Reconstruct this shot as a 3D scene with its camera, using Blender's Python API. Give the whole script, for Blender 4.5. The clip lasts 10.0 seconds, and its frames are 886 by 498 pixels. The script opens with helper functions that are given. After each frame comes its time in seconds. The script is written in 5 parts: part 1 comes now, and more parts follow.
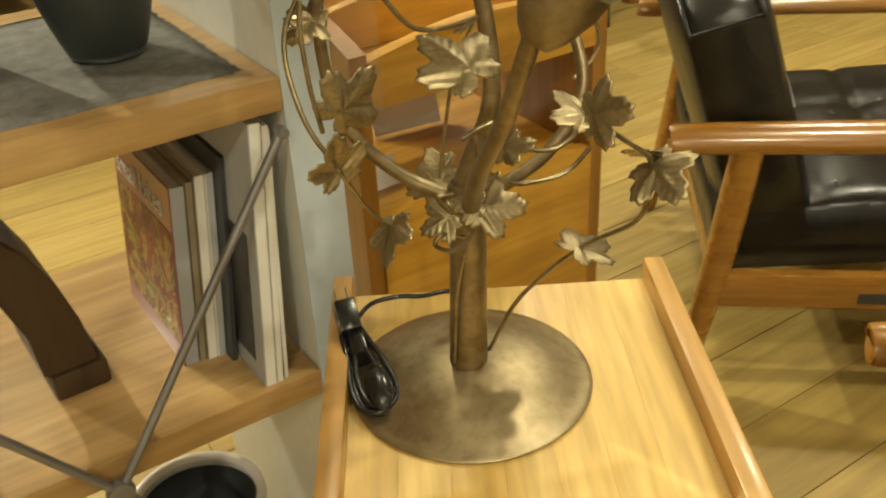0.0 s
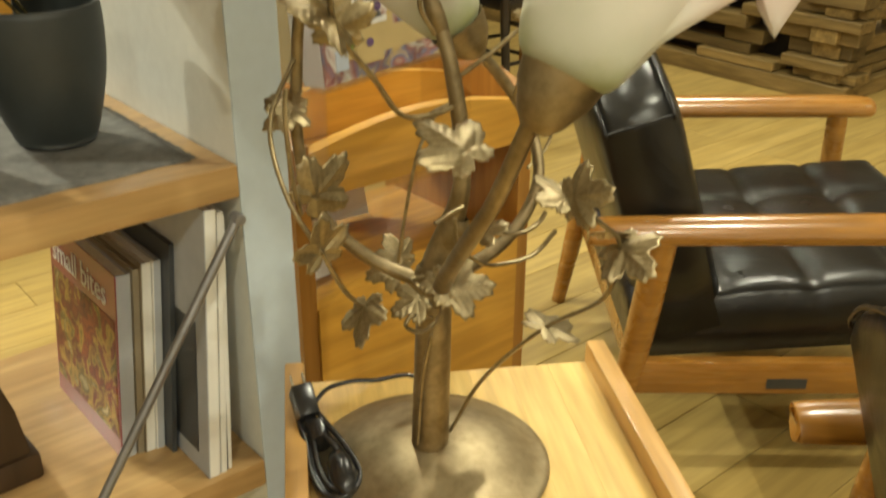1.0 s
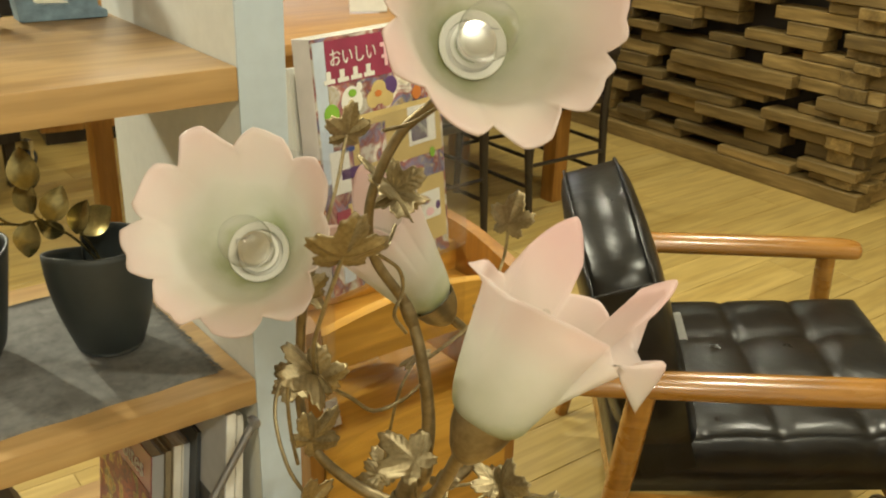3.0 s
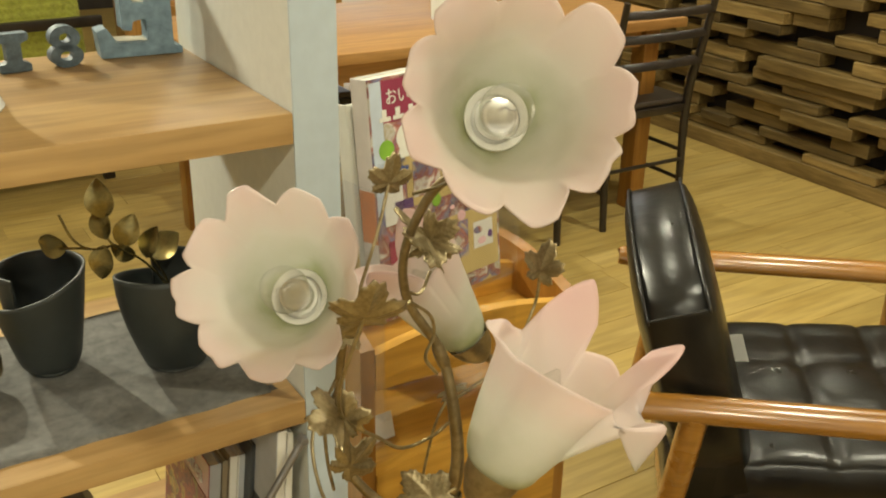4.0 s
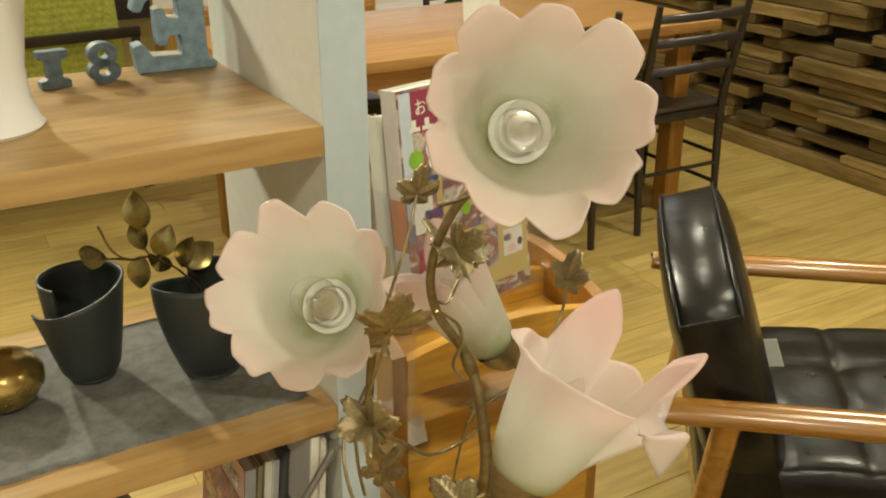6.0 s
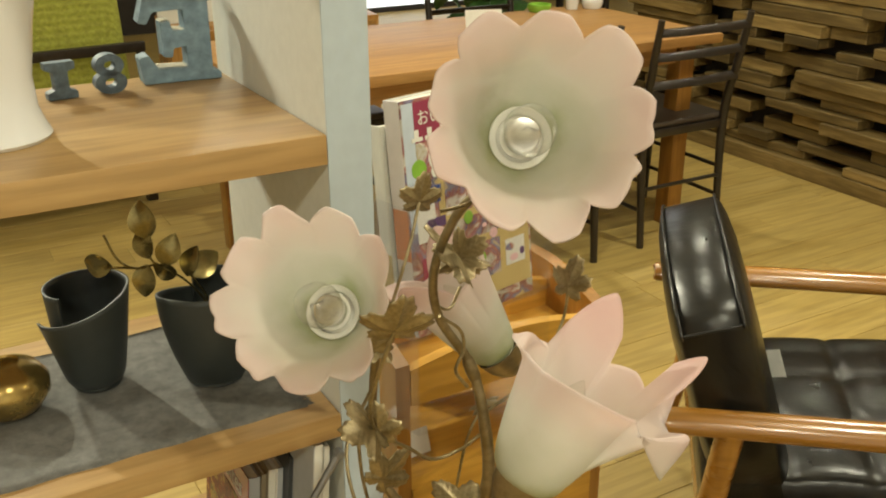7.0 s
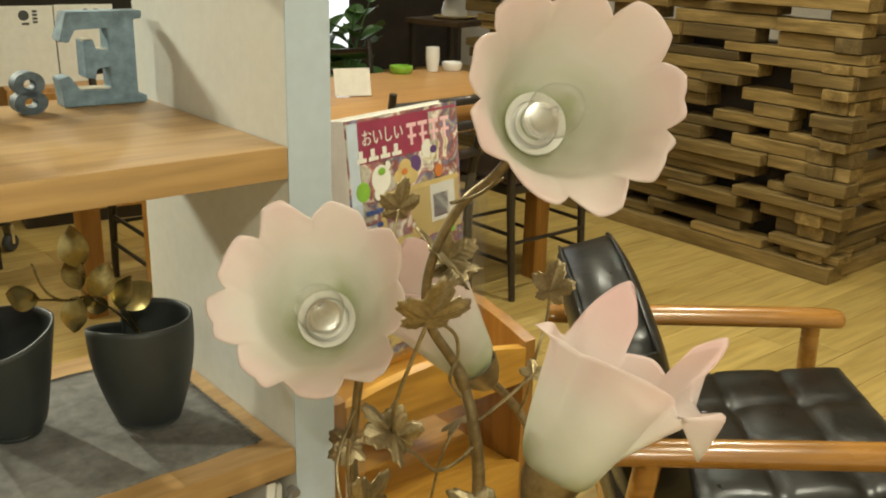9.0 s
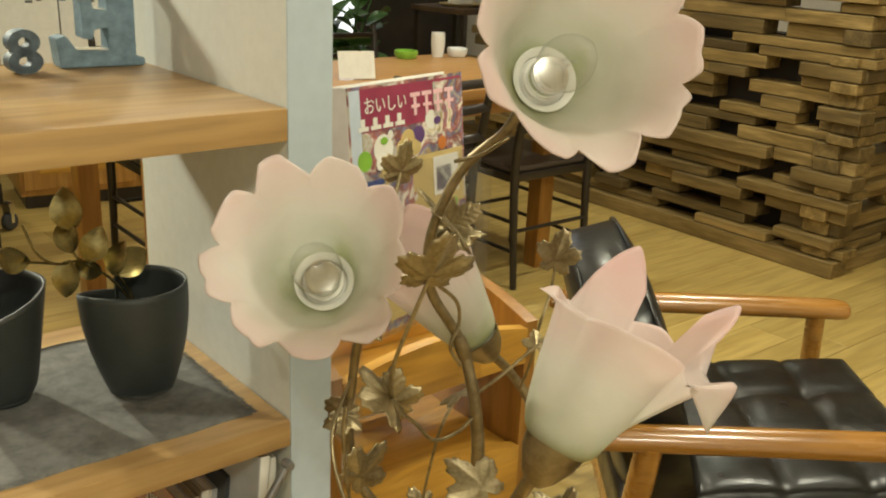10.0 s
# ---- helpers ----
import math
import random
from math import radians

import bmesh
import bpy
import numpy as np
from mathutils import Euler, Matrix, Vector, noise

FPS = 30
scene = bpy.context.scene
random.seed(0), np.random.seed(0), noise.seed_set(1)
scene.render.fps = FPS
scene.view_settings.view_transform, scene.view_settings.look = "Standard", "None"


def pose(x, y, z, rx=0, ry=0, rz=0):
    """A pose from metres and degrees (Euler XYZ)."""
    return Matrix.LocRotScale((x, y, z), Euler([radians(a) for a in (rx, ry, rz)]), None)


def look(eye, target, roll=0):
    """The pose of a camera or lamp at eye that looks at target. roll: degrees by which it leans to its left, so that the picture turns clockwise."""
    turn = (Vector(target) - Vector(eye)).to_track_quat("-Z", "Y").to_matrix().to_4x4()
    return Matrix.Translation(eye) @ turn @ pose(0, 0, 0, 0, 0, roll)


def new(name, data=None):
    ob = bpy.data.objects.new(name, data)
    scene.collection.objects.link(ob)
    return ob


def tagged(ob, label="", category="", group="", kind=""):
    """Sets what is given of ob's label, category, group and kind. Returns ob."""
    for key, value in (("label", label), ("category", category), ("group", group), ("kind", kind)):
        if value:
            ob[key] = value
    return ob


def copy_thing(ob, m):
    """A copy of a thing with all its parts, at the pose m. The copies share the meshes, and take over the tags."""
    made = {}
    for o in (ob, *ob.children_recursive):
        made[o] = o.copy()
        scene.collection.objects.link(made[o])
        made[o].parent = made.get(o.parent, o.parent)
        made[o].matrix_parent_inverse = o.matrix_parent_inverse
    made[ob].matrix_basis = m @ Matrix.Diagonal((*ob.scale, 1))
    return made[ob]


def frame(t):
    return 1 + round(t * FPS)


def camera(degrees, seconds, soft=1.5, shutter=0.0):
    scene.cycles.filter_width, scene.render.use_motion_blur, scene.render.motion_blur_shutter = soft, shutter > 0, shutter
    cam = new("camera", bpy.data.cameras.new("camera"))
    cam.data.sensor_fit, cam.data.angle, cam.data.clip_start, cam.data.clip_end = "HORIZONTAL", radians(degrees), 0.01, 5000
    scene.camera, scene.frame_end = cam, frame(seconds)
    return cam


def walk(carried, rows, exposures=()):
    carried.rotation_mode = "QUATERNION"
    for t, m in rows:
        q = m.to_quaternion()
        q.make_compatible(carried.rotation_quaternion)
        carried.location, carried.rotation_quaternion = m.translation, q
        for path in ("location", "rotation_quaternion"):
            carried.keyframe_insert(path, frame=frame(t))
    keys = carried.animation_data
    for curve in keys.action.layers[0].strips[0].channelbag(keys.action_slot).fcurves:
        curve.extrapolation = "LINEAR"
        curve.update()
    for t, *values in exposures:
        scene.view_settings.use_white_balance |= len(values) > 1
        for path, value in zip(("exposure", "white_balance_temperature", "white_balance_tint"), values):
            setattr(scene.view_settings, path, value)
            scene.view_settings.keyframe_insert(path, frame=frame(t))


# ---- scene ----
cam = camera(49.5, 10.0, soft=2.0, shutter=0.4)
# seconds, x, y, z, pitch, roll, yaw
ROWS = [
    (0, -0.3070, -0.7190, 1.0550, -31.13, -3.00, -32.60),
    (0.5, -0.3523, -0.7002, 1.0435, -28.41, -0.64, -38.45),
    (1, -0.3655, -0.7044, 1.0555, -25.41, 0.31, -40.19),
    (1.5, -0.3825, -0.7248, 1.1227, -20.72, -0.61, -40.65),
    (1.8, -0.3897, -0.7317, 1.1530, -19.95, -1.64, -39.67),
    (2, -0.3908, -0.7357, 1.1672, -19.78, -1.30, -39.77),
    (2.2, -0.3962, -0.7493, 1.1851, -19.17, -1.12, -39.82),
    (3.3, -0.3696, -0.8209, 1.3167, -24.38, 1.93, -35.64),
    (3.5, -0.3635, -0.8340, 1.3287, -24.55, 1.27, -33.57),
    (4, -0.3575, -0.8450, 1.3520, -23.78, 1.26, -32.18),
    (4.5, -0.3569, -0.8494, 1.3627, -23.53, 1.31, -31.56),
    (5, -0.3578, -0.8531, 1.3667, -23.56, 0.40, -30.33),
    (5.5, -0.3566, -0.8538, 1.3649, -23.85, 0.05, -29.94),
    (7, -0.3612, -0.8681, 1.3594, -22.70, -0.21, -29.61),
    (7.5, -0.3795, -0.8475, 1.3501, -22.20, 0.45, -30.63),
    (8, -0.4258, -0.8096, 1.3183, -19.45, 1.05, -35.45),
    (8.5, -0.4631, -0.7969, 1.3010, -18.50, 1.26, -38.46),
    (9, -0.4657, -0.7922, 1.2918, -18.16, 1.50, -39.87),
    (9.5, -0.4667, -0.7905, 1.2752, -18.62, 1.59, -39.19),
    (10, -0.4545, -0.7790, 1.2614, -18.59, 2.55, -39.79),
]
walk(cam, [(t, Matrix.Translation((x, y, z)) @ pose(0, 0, 0, 0, 0, yaw) @ pose(0, 0, 0, 90 + pitch) @ pose(0, 0, 0, 0, 0, roll)) for t, x, y, z, pitch, roll, yaw in ROWS],
     exposures=[(0.0, -0.34, 7200, 10), (1.0, -0.10, 6600, 10), (2.0, -0.20, 6600, 10), (3.5, -0.28, 6700, 10), (5.0, -0.38, 6750, 10), (7.0, -0.38, 6700, 10), (8.5, -0.34, 6500, 10), (10.0, -0.34, 6500, 10)])

# ---- light: a warm shop interior under ceiling downlights ----
world = bpy.data.worlds.new("World")
scene.world = world
world.use_nodes = True
world.node_tree.nodes["Background"].inputs[0].default_value = (0.9, 0.95, 1.0, 1)
world.node_tree.nodes["Background"].inputs[1].default_value = 0.022
scene.view_settings.exposure = -0.3

CEILING = 2.75
DOWNLIGHTS = [  # x, y, watts, metres across
    (-1.7, -2.1, 42, 0.08), (-0.2, -1.9, 28, 0.08), (0.95, -0.75, 26, 0.10), (0.7, 1.0, 18, 0.10), (2.2, 0.6, 34, 0.12),
    (1.9, 2.2, 26, 0.12), (3.9, 2.6, 12, 0.12), (1.6, 4.6, 14, 0.12), (-1.0, 3.6, 22, 0.10), (2.4, -1.8, 14, 0.12),
]


def downlight_lamp(x, y, watts, across):
    data = bpy.data.lights.new("downlight_lamp", "AREA")
    data.shape, data.size, data.energy, data.color = "DISK", across, watts, (0.97, 0.95, 0.735)
    ob = new("downlight_lamp", data)
    ob.location = (x, y, CEILING - 0.03)


for row in DOWNLIGHTS:
    downlight_lamp(*row)

# two ceiling spots turned towards the shelf
SPOTS = [(-0.75, 3.15, 30, 0.06), (-1.65, 2.85, 17, 0.06)]
for x, y, watts, across in SPOTS:
    data = bpy.data.lights.new("spot_lamp", "AREA")
    data.shape, data.size, data.energy, data.color, data.spread = "DISK", across, watts, (0.97, 0.95, 0.735), radians(95)
    new("spot_lamp", data).matrix_basis = look((x, y, CEILING - 0.05), (-0.2, 0.2, 0.8))

# added cool fill from behind the camera, brightens front faces; no window stands there
data = bpy.data.lights.new("front_fill_lamp", "AREA")
data.shape, data.size, data.size_y, data.energy, data.color = "RECTANGLE", 3.0, 1.9, 10, (0.86, 0.94, 1.0)
new("front_fill_lamp", data).matrix_basis = look((-0.9, -3.05, 1.5), (0.2, 0.5, 0.9))


# ---- materials ----
def nodes(name, rough=0.5, metal=0.0, coat=0.0):
    m = bpy.data.materials.new(name)
    m.use_nodes = True
    nt = m.node_tree
    b = nt.nodes["Principled BSDF"]
    b.inputs["Roughness"].default_value, b.inputs["Metallic"].default_value = rough, metal
    b.inputs["Coat Weight"].default_value, b.inputs["Coat Roughness"].default_value = coat, 0.15
    return m, nt, b


def add(nt, kind, **inputs):
    n = nt.nodes.new(kind)
    for k, v in inputs.items():
        n.inputs[k.replace("_", " ")].default_value = v
    return n


def ramp(nt, source, stops):
    n = nt.nodes.new("ShaderNodeValToRGB")
    while len(n.color_ramp.elements) < len(stops):
        n.color_ramp.elements.new(0.5)
    for e, (at, c) in zip(n.color_ramp.elements, stops):
        e.position, e.color = at, (*c, 1)
    nt.links.new(source, n.inputs[0])
    return n.outputs[0]


def coords(nt, scale=(1, 1, 1), kind="Object", turn=0.0, jitter=False):
    c = nt.nodes.new("ShaderNodeTexCoord")
    m = nt.nodes.new("ShaderNodeMapping")
    m.inputs["Scale"].default_value = scale
    m.inputs["Rotation"].default_value = (0, 0, turn)
    nt.links.new(c.outputs[kind], m.inputs["Vector"])
    if jitter:
        info = nt.nodes.new("ShaderNodeObjectInfo")
        comb = add(nt, "ShaderNodeVectorMath")
        comb.operation = "SCALE"
        comb.inputs[0].default_value = (37.0, 19.0, 11.0)
        nt.links.new(info.outputs["Random"], comb.inputs["Scale"])
        nt.links.new(comb.outputs[0], m.inputs["Location"])
    return m.outputs[0]


def bump(nt, b, source, strength, distance=0.002):
    n = add(nt, "ShaderNodeBump", Strength=strength, Distance=distance)
    nt.links.new(source, n.inputs["Height"])
    nt.links.new(n.outputs[0], b.inputs["Normal"])


def mixed(nt, a, b, factor, blend="MIX"):
    n = nt.nodes.new("ShaderNodeMix")
    n.data_type, n.blend_type = "RGBA", blend
    for v, i in ((factor, 0), (a, 6), (b, 7)):
        if isinstance(v, (int, float)):
            n.inputs[i].default_value = v
        elif isinstance(v, tuple):
            n.inputs[i].default_value = (*v, 1)
        else:
            nt.links.new(v, n.inputs[i])
    return n.outputs[2]


def wood(name, dark, mid, light, rough=0.4, along="x", grain=1.0, coat=0.0, jitter=True, relief=0.15, vary=0.25):
    """Timber with long grain, broad figure and small pores, at real size."""
    m, nt, b = nodes(name, rough, 0, coat)
    long, cross = 2.2 * grain, 26.0 * grain
    s = {"x": (long, cross, cross), "y": (cross, long, cross), "z": (cross, cross, long)}[along]
    v = coords(nt, s, jitter=jitter)
    n1 = add(nt, "ShaderNodeTexNoise", Scale=1.0, Detail=6.0, Roughness=0.6, Distortion=0.4)
    nt.links.new(v, n1.inputs["Vector"])
    s2 = tuple(k * 4.5 for k in s)
    v2 = coords(nt, s2, jitter=jitter)
    n2 = add(nt, "ShaderNodeTexNoise", Scale=1.0, Detail=3.0)
    nt.links.new(v2, n2.inputs["Vector"])
    col = ramp(nt, n1.outputs[0], [(0.28, dark), (0.5, mid), (0.72, light)])
    col = mixed(nt, col, ramp(nt, n2.outputs[0], [(0.35, (0.72, 0.68, 0.62)), (0.62, (1.08, 1.06, 1.04))]), 0.6, "MULTIPLY")
    if jitter:
        info = nt.nodes.new("ShaderNodeObjectInfo")
        col = mixed(nt, col, ramp(nt, info.outputs["Random"], [(0.0, (1 - vary,) * 3), (1.0, (1 + vary * 0.4,) * 3)]), 1.0, "MULTIPLY")
    nt.links.new(col, b.inputs["Base Color"])
    r = add(nt, "ShaderNodeMapRange", To_Min=rough - 0.08, To_Max=rough + 0.12)
    nt.links.new(n1.outputs[0], r.inputs[0])
    nt.links.new(r.outputs[0], b.inputs["Roughness"])
    bump(nt, b, n2.outputs[0], relief, 0.001)
    return m


def plain(name, colour, rough=0.5, metal=0.0, mottle=0.12, scale=30.0, relief=0.05, coat=0.0):
    """Paint, plastic, ceramic or metal with slight mottling and relief."""
    m, nt, b = nodes(name, rough, metal, coat)
    v = coords(nt)
    n1 = add(nt, "ShaderNodeTexNoise", Scale=scale, Detail=5.0, Roughness=0.6)
    n2 = add(nt, "ShaderNodeTexNoise", Scale=scale * 0.15, Detail=3.0)
    for n in (n1, n2):
        nt.links.new(v, n.inputs["Vector"])
    lo = tuple(c * (1 - mottle) for c in colour)
    hi = tuple(min(1, c * (1 + mottle)) for c in colour)
    col = ramp(nt, n1.outputs[0], [(0.3, lo), (0.7, hi)])
    col = mixed(nt, col, ramp(nt, n2.outputs[0], [(0.35, (1 - mottle,) * 3), (0.65, (1.0,) * 3)]), 1.0, "MULTIPLY")
    nt.links.new(col, b.inputs["Base Color"])
    r = add(nt, "ShaderNodeMapRange", To_Min=max(0.02, rough - 0.06), To_Max=rough + 0.08)
    nt.links.new(n2.outputs[0], r.inputs[0])
    nt.links.new(r.outputs[0], b.inputs["Roughness"])
    bump(nt, b, n1.outputs[0], relief, 0.001)
    return m


def aged_brass(name, dark, light, rough=0.38, scale=25.0):
    m, nt, b = nodes(name, rough, 0.85)
    v = coords(nt, kind="Object")
    n1 = add(nt, "ShaderNodeTexNoise", Scale=scale, Detail=8.0, Roughness=0.65)
    n2 = add(nt, "ShaderNodeTexNoise", Scale=scale * 6, Detail=4.0)
    for n in (n1, n2):
        nt.links.new(v, n.inputs["Vector"])
    col = ramp(nt, n1.outputs[0], [(0.3, dark), (0.7, light)])
    col = mixed(nt, col, ramp(nt, n2.outputs[0], [(0.3, (0.7, 0.68, 0.62)), (0.6, (1, 1, 1))]), 0.7, "MULTIPLY")
    nt.links.new(col, b.inputs["Base Color"])
    r = add(nt, "ShaderNodeMapRange", To_Min=rough - 0.1, To_Max=rough + 0.2)
    nt.links.new(n1.outputs[0], r.inputs[0])
    nt.links.new(r.outputs[0], b.inputs["Roughness"])
    bump(nt, b, n2.outputs[0], 0.25, 0.0008)
    return m


def leather(name):
    m, nt, b = nodes(name, 0.30, 0, 0.04)
    v = coords(nt)
    vo = add(nt, "ShaderNodeTexVoronoi", Scale=420.0)
    n2 = add(nt, "ShaderNodeTexNoise", Scale=14.0, Detail=4.0)
    for n in (vo, n2):
        nt.links.new(v, n.inputs["Vector"])
    nt.links.new(ramp(nt, n2.outputs[0], [(0.3, (0.005, 0.005, 0.005)), (0.7, (0.013, 0.012, 0.010))]), b.inputs["Base Color"])
    r = add(nt, "ShaderNodeMapRange", To_Min=0.22, To_Max=0.40)
    nt.links.new(n2.outputs[0], r.inputs[0])
    nt.links.new(r.outputs[0], b.inputs["Roughness"])
    n3 = add(nt, "ShaderNodeTexNoise", Scale=9.0, Detail=3.0, Distortion=0.8)
    nt.links.new(v, n3.inputs["Vector"])
    wr = add(nt, "ShaderNodeBump", Strength=0.35, Distance=0.012)
    nt.links.new(n3.outputs[0], wr.inputs["Height"])
    bump(nt, b, vo.outputs[0], 0.12, 0.0006)
    nt.links.new(wr.outputs[0], next(k for k in nt.nodes if k.type == "BUMP" and k != wr).inputs["Normal"])
    return m


def woven(name, a, c, pitch=700.0):
    m, nt, b = nodes(name, 0.9)
    v = coords(nt)
    w1 = add(nt, "ShaderNodeTexWave", Scale=pitch / 6.28, Distortion=1.5, Detail=2.0)
    w2 = add(nt, "ShaderNodeTexWave", Scale=pitch / 6.28, Distortion=1.5, Detail=2.0)
    w2.bands_direction = "Y"
    n = add(nt, "ShaderNodeTexNoise", Scale=60.0, Detail=9.0, Roughness=0.75)
    for k in (w1, w2, n):
        nt.links.new(v, k.inputs["Vector"])
    f = add(nt, "ShaderNodeMath")
    f.operation = "MULTIPLY"
    nt.links.new(w1.outputs[1], f.inputs[0])
    nt.links.new(w2.outputs[1], f.inputs[1])
    col = mixed(nt, a, c, f.outputs[0])
    col = mixed(nt, col, ramp(nt, n.outputs[0], [(0.35, (0.6,) * 3), (0.65, (1.2,) * 3)]), 0.9, "MULTIPLY")
    nt.links.new(col, b.inputs["Base Color"])
    bump(nt, b, f.outputs[0], 0.5, 0.001)
    return m


def shade_glass(name):
    """Frosted flower glass: greenish white at the neck, pink towards the rim."""
    m, nt, b = nodes(name, 0.35)
    sep = nt.nodes.new("ShaderNodeSeparateXYZ")
    nt.links.new(coords(nt), sep.inputs[0])
    n = add(nt, "ShaderNodeTexNoise", Scale=28.0, Detail=4.0)
    nt.links.new(coords(nt), n.inputs["Vector"])
    h = nt.nodes.new("ShaderNodeMath")
    h.operation = "MULTIPLY_ADD"
    nt.links.new(sep.outputs[2], h.inputs[0])
    h.inputs[1].default_value = 7.6
    mo = nt.nodes.new("ShaderNodeMath")
    mo.operation = "MULTIPLY_ADD"
    nt.links.new(n.outputs[0], mo.inputs[0])
    mo.inputs[1].default_value, mo.inputs[2].default_value = 0.42, -0.21
    nt.links.new(mo.outputs[0], h.inputs[2])
    col = ramp(nt, h.outputs[0], [(0.0, (0.44, 0.48, 0.26)), (0.16, (0.68, 0.69, 0.59)), (0.40, (0.80, 0.775, 0.72)), (0.66, (0.84, 0.72, 0.69)), (1.0, (0.83, 0.61, 0.595))])
    nt.links.new(col, b.inputs["Base Color"])
    t = nt.nodes.new("ShaderNodeBsdfTranslucent")
    nt.links.new(col, t.inputs[0])
    mx = nt.nodes.new("ShaderNodeMixShader")
    mx.inputs[0].default_value = 0.4
    nt.links.new(b.outputs[0], mx.inputs[1])
    nt.links.new(t.outputs[0], mx.inputs[2])
    clear = nt.nodes.new("ShaderNodeBsdfTransparent")
    mx2 = nt.nodes.new("ShaderNodeMixShader")
    mx2.inputs[0].default_value = 0.24
    nt.links.new(mx.outputs[0], mx2.inputs[1])
    nt.links.new(clear.outputs[0], mx2.inputs[2])
    nt.links.new(mx2.outputs[0], nt.nodes["Material Output"].inputs[0])
    return m


def thin_glass(name, tint=(1, 1, 1), least=0.04):
    """A thin clear sheet: see-through, with gloss that grows towards grazing angles."""
    m = bpy.data.materials.new(name)
    m.use_nodes = True
    nt = m.node_tree
    nt.nodes.remove(nt.nodes["Principled BSDF"])
    t = nt.nodes.new("ShaderNodeBsdfTransparent")
    t.inputs[0].default_value = (*tint, 1)
    g = nt.nodes.new("ShaderNodeBsdfGlossy")
    g.inputs["Roughness"].default_value = 0.03
    lw = add(nt, "ShaderNodeLayerWeight", Blend=0.5)
    p = nt.nodes.new("ShaderNodeMath")
    p.operation, p.inputs[1].default_value = "POWER", 3.5
    nt.links.new(lw.outputs["Facing"], p.inputs[0])
    a = nt.nodes.new("ShaderNodeMath")
    a.operation, a.inputs[1].default_value, a.inputs[2].default_value = "MULTIPLY_ADD", 0.7, least
    nt.links.new(p.outputs[0], a.inputs[0])
    mx = nt.nodes.new("ShaderNodeMixShader")
    nt.links.new(a.outputs[0], mx.inputs[0])
    nt.links.new(t.outputs[0], mx.inputs[1])
    nt.links.new(g.outputs[0], mx.inputs[2])
    nt.links.new(mx.outputs[0], nt.nodes["Material Output"].inputs[0])
    return m


def glow(name, colour, strength):
    m = bpy.data.materials.new(name)
    m.use_nodes = True
    b = m.node_tree.nodes["Principled BSDF"]
    b.inputs["Base Color"].default_value = (*colour, 1)
    b.inputs["Emission Color"].default_value = (*colour, 1)
    b.inputs["Emission Strength"].default_value = strength
    return m


def print_mix(name, colours, scale=40.0, rough=0.25):
    """A printed picture with no readable content: soft patches of colour."""
    m, nt, b = nodes(name, rough, 0, 0.1)
    v = coords(nt)
    vo = add(nt, "ShaderNodeTexVoronoi", Scale=scale)
    n = add(nt, "ShaderNodeTexNoise", Scale=scale * 0.6, Detail=6.0, Distortion=1.2)
    for k in (vo, n):
        nt.links.new(v, k.inputs["Vector"])
    stops = [(0.3 + 0.4 * i / (len(colours) - 1), c) for i, c in enumerate(colours)]
    col = ramp(nt, n.outputs[0], stops)
    sep = nt.nodes.new("ShaderNodeSeparateColor")
    nt.links.new(vo.outputs["Color"], sep.inputs[0])
    col = mixed(nt, col, ramp(nt, sep.outputs[0], [(0.0, (0.45,) * 3), (1.0, (1.25,) * 3)]), 0.7, "MULTIPLY")
    nt.links.new(col, b.inputs["Base Color"])
    return m


SHELF_WOOD = wood("shelf_wood", (0.34, 0.20, 0.075), (0.43, 0.27, 0.11), (0.50, 0.335, 0.145), 0.40, "x", 0.8, 0.15, jitter=False)
TRAY_WOOD = wood("tray_wood", (0.60, 0.39, 0.11), (0.70, 0.48, 0.16), (0.76, 0.55, 0.21), 0.35, "y", 0.9, 0.2, vary=0.18)
RIM_WOOD = wood("rim_wood", (0.46, 0.25, 0.07), (0.55, 0.32, 0.10), (0.62, 0.39, 0.14), 0.35, "y", 0.9, 0.2)
RACK_WOOD = wood("rack_wood", (0.44, 0.215, 0.028), (0.55, 0.29, 0.045), (0.62, 0.35, 0.068), 0.3, "x", 0.7, 0.3, jitter=False)
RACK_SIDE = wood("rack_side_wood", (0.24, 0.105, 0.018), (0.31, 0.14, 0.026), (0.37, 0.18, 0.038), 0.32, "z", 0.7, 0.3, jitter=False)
CHAIR_WOOD = wood("chair_wood", (0.25, 0.11, 0.016), (0.34, 0.155, 0.026), (0.41, 0.20, 0.04), 0.25, "x", 0.8, 0.5, jitter=False)
TABLE_WOOD = wood("table_wood", (0.36, 0.18, 0.055), (0.45, 0.24, 0.08), (0.52, 0.30, 0.11), 0.42, "x", 0.6, 0.05, jitter=False)
DARK_WOOD = wood("dark_wood", (0.012, 0.009, 0.007), (0.02, 0.014, 0.011), (0.03, 0.022, 0.017), 0.35, "z", 1.0, 0.2, jitter=False)
BOOKEND_WOOD = wood("bookend_wood", (0.035, 0.019, 0.008), (0.055, 0.03, 0.013), (0.085, 0.048, 0.02), 0.5, "z", 0.6, 0.0, jitter=False)
PALLET_WOOD = wood("pallet_wood", (0.11, 0.07, 0.022), (0.21, 0.14, 0.045), (0.36, 0.25, 0.095), 0.6, "y", 1.2, 0.0, vary=0.55, relief=0.4)
FLOOR_WOOD = wood("floor_wood", (0.42, 0.29, 0.088), (0.48, 0.345, 0.112), (0.52, 0.38, 0.135), 0.42, "x", 0.45, 0.1, vary=0.12)
PANEL_PAINT = plain("panel_paint", (0.66, 0.67, 0.64), 0.5, 0, 0.04, 60, 0.08)
